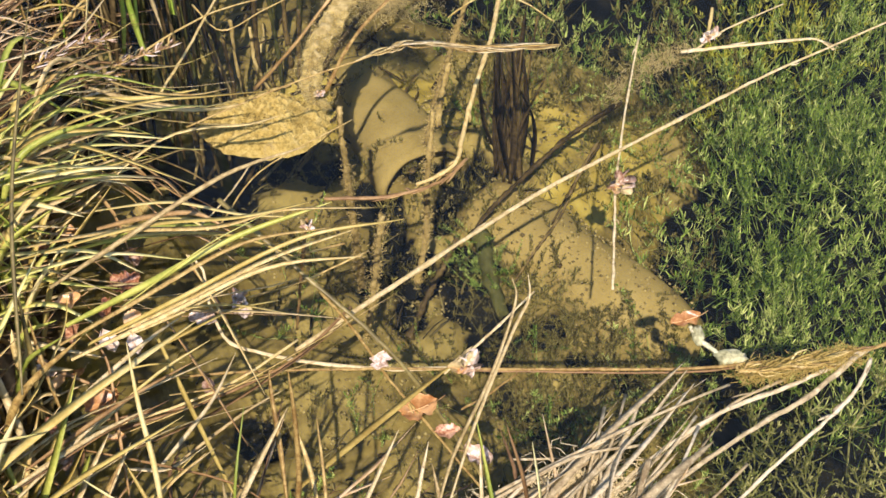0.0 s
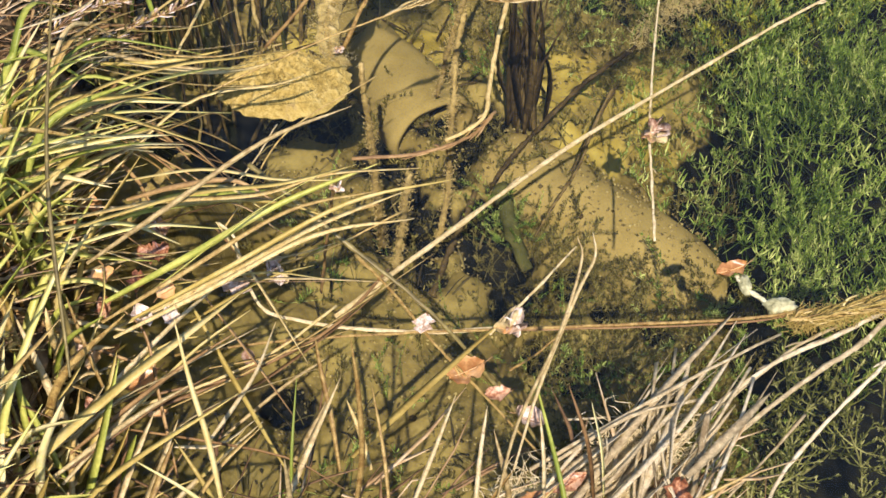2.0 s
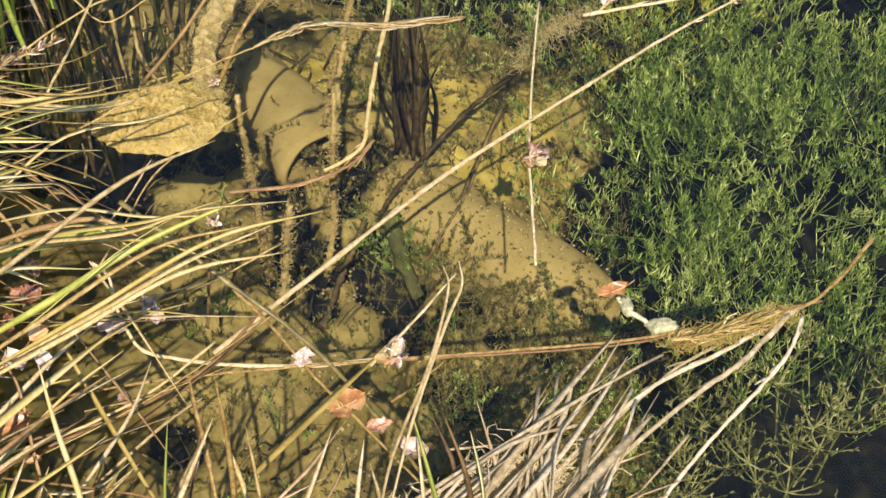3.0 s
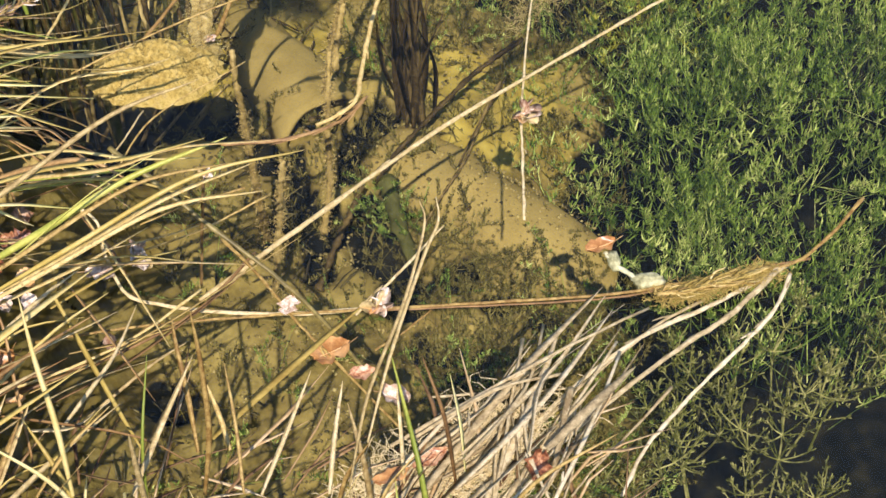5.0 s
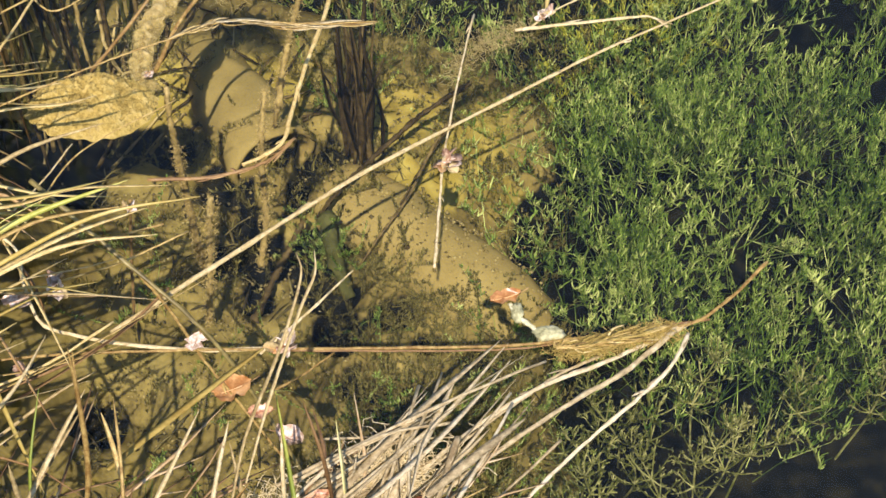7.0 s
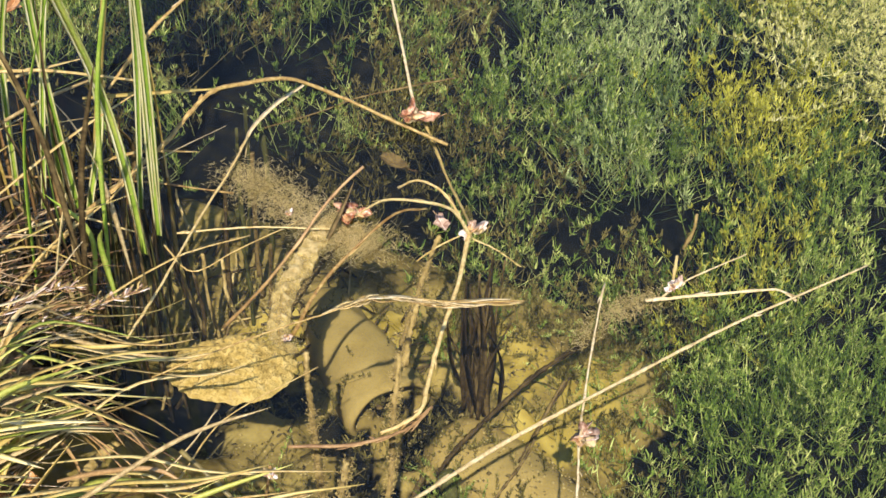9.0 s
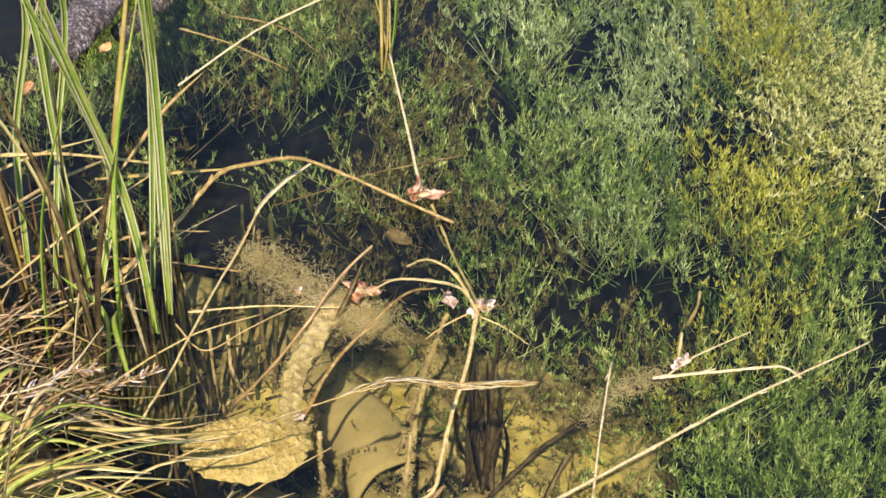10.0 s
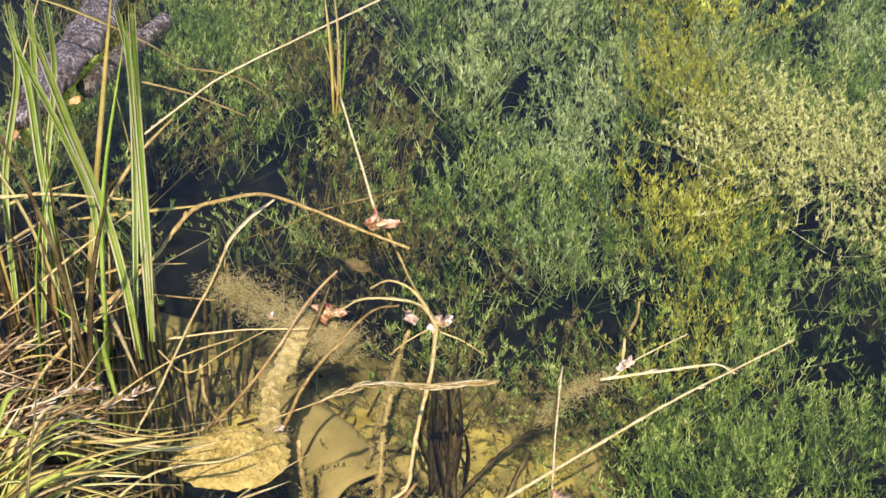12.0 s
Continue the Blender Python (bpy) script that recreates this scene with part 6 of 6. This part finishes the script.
tagged(new("silt_crumbs", mesh_from("silt_crumbs", CV, CF, CRUMB)), "loose crumbs of tan and dark silt on log and bed", "silt", kind="stuff")
DEBRIS = material("sunken_debris", [(0.2, (0.035, 0.028, 0.012)), (0.5, (0.09, 0.075, 0.025)), (0.8, (0.20, 0.17, 0.06))], 20, 0.9, 200, 0.3, 0.001, 0.35, island=True)
tagged(new("sunken_debris", mesh_from("sunken_debris", V, Fc, DEBRIS)), "dark rotting plant scraps on the pond bed", "debris", kind="stuff")

# ---- shoots, twigs and stubs standing in the shallow beyond the log ----
rng = random.Random(57)
for i in range(120):
    if i % 3:
        x, yy = rng.uniform(-0.02, 0.40), rng.uniform(1.72, 2.16)
    else:
        x, yy = rng.uniform(-0.42, 0.05), rng.uniform(1.88, 2.28)
    if weed_here(x, yy) or bump3(x, yy, 6, 77) < -0.12:
        continue
    ob = new("weed_shoot", SHOOTS[i % 4])
    ob.matrix_world = Matrix.Translation((x, yy, bed(x, yy) - 0.005)) @ Matrix.Rotation(rng.random() * 6.28, 4, "Z") @ Matrix.Rotation(rng.uniform(-0.35, 0.35), 4, "X") @ Matrix.Scale(rng.uniform(0.45, 0.95), 4)
    tagged(ob, "slender silt-dusted shoot standing in the shallows", "water plant", "shoots in the shallows")
for i in range(44):
    x, yy = rng.uniform(-0.46, 0.02), rng.uniform(1.86, 2.30)
    a, ln = rng.gauss(0.9, 0.8), rng.uniform(0.04, 0.14)
    z = bed(x, yy)
    p = Vector((x, yy, z + 0.005))
    q = p + Vector((math.cos(a) * ln, math.sin(a) * ln, 0))
    q.z = bed(q.x, q.y) + rng.uniform(0.004, 0.03)
    stem("sunken_twig", "dark waterlogged twig lying on the silt", [p, p.lerp(q, 0.5) + Vector((rng.gauss(0, 0.006), rng.gauss(0, 0.006), 0.006)), q], rng.uniform(4, 9), rng.uniform(2.5, 5), SUNK if i % 4 else CRUST, "twig", "sunken twigs", rough=0.4, per=5)
for i in range(16):
    x, yy = rng.uniform(-0.46, -0.20), rng.uniform(1.84, 2.22)
    p = Vector((x, yy, bed(x, yy) - 0.01))
    q = p + Vector((rng.gauss(0, 0.02), rng.gauss(0, 0.02), rng.uniform(0.14, 0.40)))
    stem("sunken_stalk", "olive-brown dead stalk standing in the shallows", [p, p.lerp(q, 0.5) + Vector((rng.gauss(0, 0.005), rng.gauss(0, 0.005), 0)), q], rng.uniform(6, 10), rng.uniform(5, 8), (SUNK, CRUST, OLIVE)[i % 3], "stalk", SUBM, rough=0.4, per=8)

# ---- crossing straws along the grass edge ----
heap = new("straw_heap")
heap.location = (-0.42, 1.15, 0.02)
tagged(heap, "loose heap of crossing dry straws at the grass edge", "straw")
rng = random.Random(71)
for i in range(105):
    x = rng.uniform(-0.70, -0.22)
    yy = rng.uniform(0.84, 1.42)
    if x > -0.44 and (yy > 1.24 or rng.random() < 0.5):
        continue
    a = rng.gauss(0.55, 0.4) if i % 3 else rng.gauss(-0.8, 0.5)
    ln = rng.uniform(0.09, 0.28)
    p = Vector((x, yy, rng.uniform(0.01, 0.09) + max(0.0, -0.40 - x) * 0.45))
    d = Vector((math.cos(a), math.sin(a), rng.uniform(-0.2, 0.2))) * ln
    bow = Vector((rng.gauss(0, 0.009), rng.gauss(0, 0.009), rng.uniform(0.0, 0.02)))
    blade("straw", "", [p - d * 0.5, p - d * 0.2 + bow * 0.6, p + d * 0.15 + bow, p + d * 0.5], rng.uniform(2.5, 6.5), rng.choice((STRAW, STRAW, PALE, BROWN, BROWN, OCHRE)), parent=heap, side=rng.uniform(-0.9, 0.9), per=3)
mat_heap = new("straw_heap")
mat_heap.location = (-0.58, 1.48, 0.04)
tagged(mat_heap, "tangle of collapsed red-brown dead grass under the reeds", "straw")
for i in range(95):
    x, yy = rng.uniform(-0.76, -0.46), rng.uniform(1.30, 1.68)
    a = rng.gauss(0.75, 0.4) if i % 4 else rng.gauss(-0.6, 0.6)
    p = Vector((x, yy, rng.uniform(0.01, 0.08) + max(0.0, -0.46 - x) * 0.35))
    d = Vector((math.cos(a), math.sin(a), rng.uniform(-0.2, 0.25))) * rng.uniform(0.08, 0.24)
    bow = Vector((rng.gauss(0, 0.014), rng.gauss(0, 0.014), rng.uniform(0.0, 0.03)))
    blade("straw", "", [p - d * 0.5, p - d * 0.2 + bow * 0.6, p + d * 0.15 + bow, p + d * 0.5], rng.uniform(2, 5.5), rng.choice((STRAW, PALE, BROWN, BROWN, SUNK, OCHRE)), parent=mat_heap, side=rng.uniform(-0.9, 0.9), per=3)
for i in range(26):
    x, yy = rng.uniform(-0.62, -0.30), rng.uniform(0.88, 1.36)
    z = max(0.012, bed(x, yy)) + rng.uniform(0.0, 0.05) + max(0.0, -0.42 - x) * 0.4
    m = (ORANGE, RED, HUSK, RED)[i % 4]
    curled_leaf("fallen_leaf", ("torn orange leaf lodged in the dry straw", "rust-brown curled leaf lodged in the dry straw", "pale papery leaf scrap lodged in the dry straw", "rust-brown curled leaf lodged in the dry straw")[i % 4],
                (x, yy, z), rng.uniform(0.018, 0.036), rng.uniform(0.012, 0.024), rng.random() * 6.28, m, rng.uniform(0.2, 0.7), "fallen leaf", rng.uniform(-0.7, 0.7), 200 + i)

# ---- drooping bundles over the water edge ----
rng = random.Random(81)
for name, ctrl, count, mats, wide in (("straw bundle", [(-0.404, 1.065, 0.2), (-0.319, 1.080, 0.25), (-0.230, 1.101, 0.3), (-0.148, 1.135, 0.31), (-0.075, 1.140, 0.31)], 7, (STRAW, PALE, BROWN, OCHRE, GREEN), 7.5),
                                      ("straw bundle", [(-0.429, 1.234, 0.16), (-0.344, 1.219, 0.2), (-0.271, 1.203, 0.22), (-0.217, 1.185, 0.2), (-0.156, 1.192, 0.24)], 6, (STRAW, BROWN, OCHRE), 7.0),
                                      ("brown bundle", [(-0.431, 1.405, 0.1), (-0.362, 1.358, 0.12), (-0.312, 1.318, 0.12), (-0.280, 1.301, 0.1)], 9, (BROWN, BROWN, STRAW), 4.0),
                                      ("straw bundle", [(-0.452, 1.464, 0.16), (-0.363, 1.433, 0.18), (-0.281, 1.437, 0.18), (-0.214, 1.457, 0.18)], 9, (STRAW, PALE, OCHRE), 6.0),
                                      ("straw bundle", [(-0.483, 0.905, 0.1), (-0.422, 0.975, 0.1), (-0.353, 1.054, 0.08), (-0.240, 1.130, 0.04)], 7, (STRAW, BROWN, PALE), 5.0)):
    tuft = new("drooping_straw_tuft")
    tuft.location = ctrl[0]
    tagged(tuft, "drooping tuft of dry grass reaching over the water" if name == "straw bundle" else "drooping wet brown grass over dark water", "grass")
    for i in range(count):
        reach = rng.uniform(0.65, 1.0)
        pts = curve_points(ctrl, 6)
        pts = pts[:max(4, int(len(pts) * reach))]
        off = Vector((rng.gauss(0, 0.02), rng.gauss(0, 0.02), rng.gauss(0, 0.012)))
        fan = Vector((rng.gauss(0, 0.03), rng.gauss(-0.01, 0.025), rng.gauss(0, 0.012)))
        n = len(pts) - 1
        keep = [pts[0], pts[n // 3], pts[2 * n // 3], pts[n]]
        blade("blade", "", [p + off + fan * (k / 3) for k, p in enumerate(keep)], rng.uniform(0.5, 1.2) * wide, rng.choice(mats), parent=tuft, side=rng.uniform(-0.8, 0.8))

strands("plume_fluff", "yellow-tan matted fluff of a reed plume on the water", 1500, near_line([(0.372, 1.117, 0.010), (0.400, 1.116, 0.014), (0.440, 1.122, 0.016), (0.480, 1.134, 0.014), (0.510, 1.143, 0.012)], 0.010, 0.007, 0.004), 0.013, 0.0005, MAT, 93, "reed fluff")
strands("reed_fluff", "pale tan reed fluff matted under bleached stalks", 2600, near_line([(0.009, 0.877, 0.02), (0.071, 0.886, 0.02), (0.122, 0.898, 0.025), (0.171, 0.945, 0.02), (0.131, 0.863, 0.03)], 0.03, 0.02, 0.004), 0.03, 0.0005, PALE, 91, "reed fluff")
rng = random.Random(95)
for i, p in enumerate([(0.562, 1.132, -0.34), (0.628, 1.266, -0.3), (0.533, 1.255, -0.33), (0.646, 1.170, -0.3), (0.450, 1.130, -0.36), (0.497, 1.068, -0.36), (0.426, 1.237, -0.38), (0.613, 1.079, -0.34), (0.345, 1.131, -0.38), (0.496, 1.213, -0.38), (0.380, 1.064, -0.36)]):
    ob = new("whorled_pondweed", WHORLS[i % 4])
    ob.matrix_world = Matrix.Translation((p[0], p[1], p[2] - 0.20)) @ Matrix.Rotation(rng.random() * 6.28, 4, "Z")
    tagged(ob, "whorled pondweed with finger-like branchlets over dark water", "water weed", "whorled pondweeds")

stem("sunken_stalk", "thick crusted stick lying in dark water under the grass", [(-0.462, 1.374, -0.06), (-0.431, 1.413, -0.04), (-0.405, 1.441, -0.03), (-0.383, 1.465, -0.03)], 16, 12, CRUST, "stalk", SUBM, rough=0.4, per=12, sides=10)
stem("fallen_reed", "thin straw stem leaning over dark water", [(-0.324, 1.281, 0.03), (-0.291, 1.325, 0.05), (-0.241, 1.414, 0.06), (-0.123, 1.506, 0.06)], 2.6, 2.0, STRAW, group=FLOAT)
stem("fallen_reed", "thin pale stem leaning over dark water", [(-0.322, 1.319, 0.05), (-0.286, 1.362, 0.06), (-0.254, 1.429, 0.06)], 2.6, 2.0, PALE, group=FLOAT)
stem("fallen_reed", "thin straw stem reaching over the water", [(-0.259, 1.274, 0.02), (-0.195, 1.292, 0.03), (-0.127, 1.305, 0.04)], 2.4, 3.0, STRAW, group=FLOAT)
stem("fallen_reed", "thin straw stem reaching over the silt", [(-0.260, 1.238, 0.01), (-0.182, 1.259, 0.02), (-0.096, 1.301, 0.03)], 2.4, 3.0, STRAW, group=FLOAT)
stem("fallen_reed", "brown stem lying below the litter", [(-0.459, 1.047, 0.01), (-0.383, 1.063, 0.01), (-0.305, 1.079, 0.01), (-0.239, 1.130, 0.008)], 4.0, 3.5, BROWN, group=FLOAT)
stem("fallen_reed", "straw stem lying beside a brown one", [(-0.445, 1.037, 0.012), (-0.363, 1.060, 0.012), (-0.265, 1.106, 0.012), (-0.184, 1.173, 0.01)], 4.0, 3.5, STRAW, group=FLOAT)
for ctrl in ([(-0.547, 1.511, 0.1), (-0.514, 1.525, 0.11), (-0.475, 1.532, 0.12), (-0.426, 1.537, 0.12)], [(-0.450, 1.561, 0.11), (-0.412, 1.571, 0.12), (-0.383, 1.584, 0.12), (-0.358, 1.596, 0.12)], [(-0.522, 1.470, 0.2), (-0.484, 1.506, 0.2), (-0.453, 1.519, 0.2), (-0.424, 1.523, 0.2)]):
    pl = stem("sedge_plume", "brown fuzzy sedge plume resting on dead grass", ctrl, 3.0, 2.0, BROWN, "seed head")
    line = curve_points(ctrl, 12)
    for i in range(60):
        k = rng.randrange(0, len(line) - 5)
        side = Vector((rng.uniform(-1, 1), rng.uniform(-1, 1), rng.uniform(-0.3, 1))) * 0.009
        blade("spikelet", "", [line[k], line[k + 2] + side, line[k + 4] + side * 1.3], rng.uniform(2, 3.2), rng.choice((BROWN, STRAW, HUSK)), parent=pl, per=2)
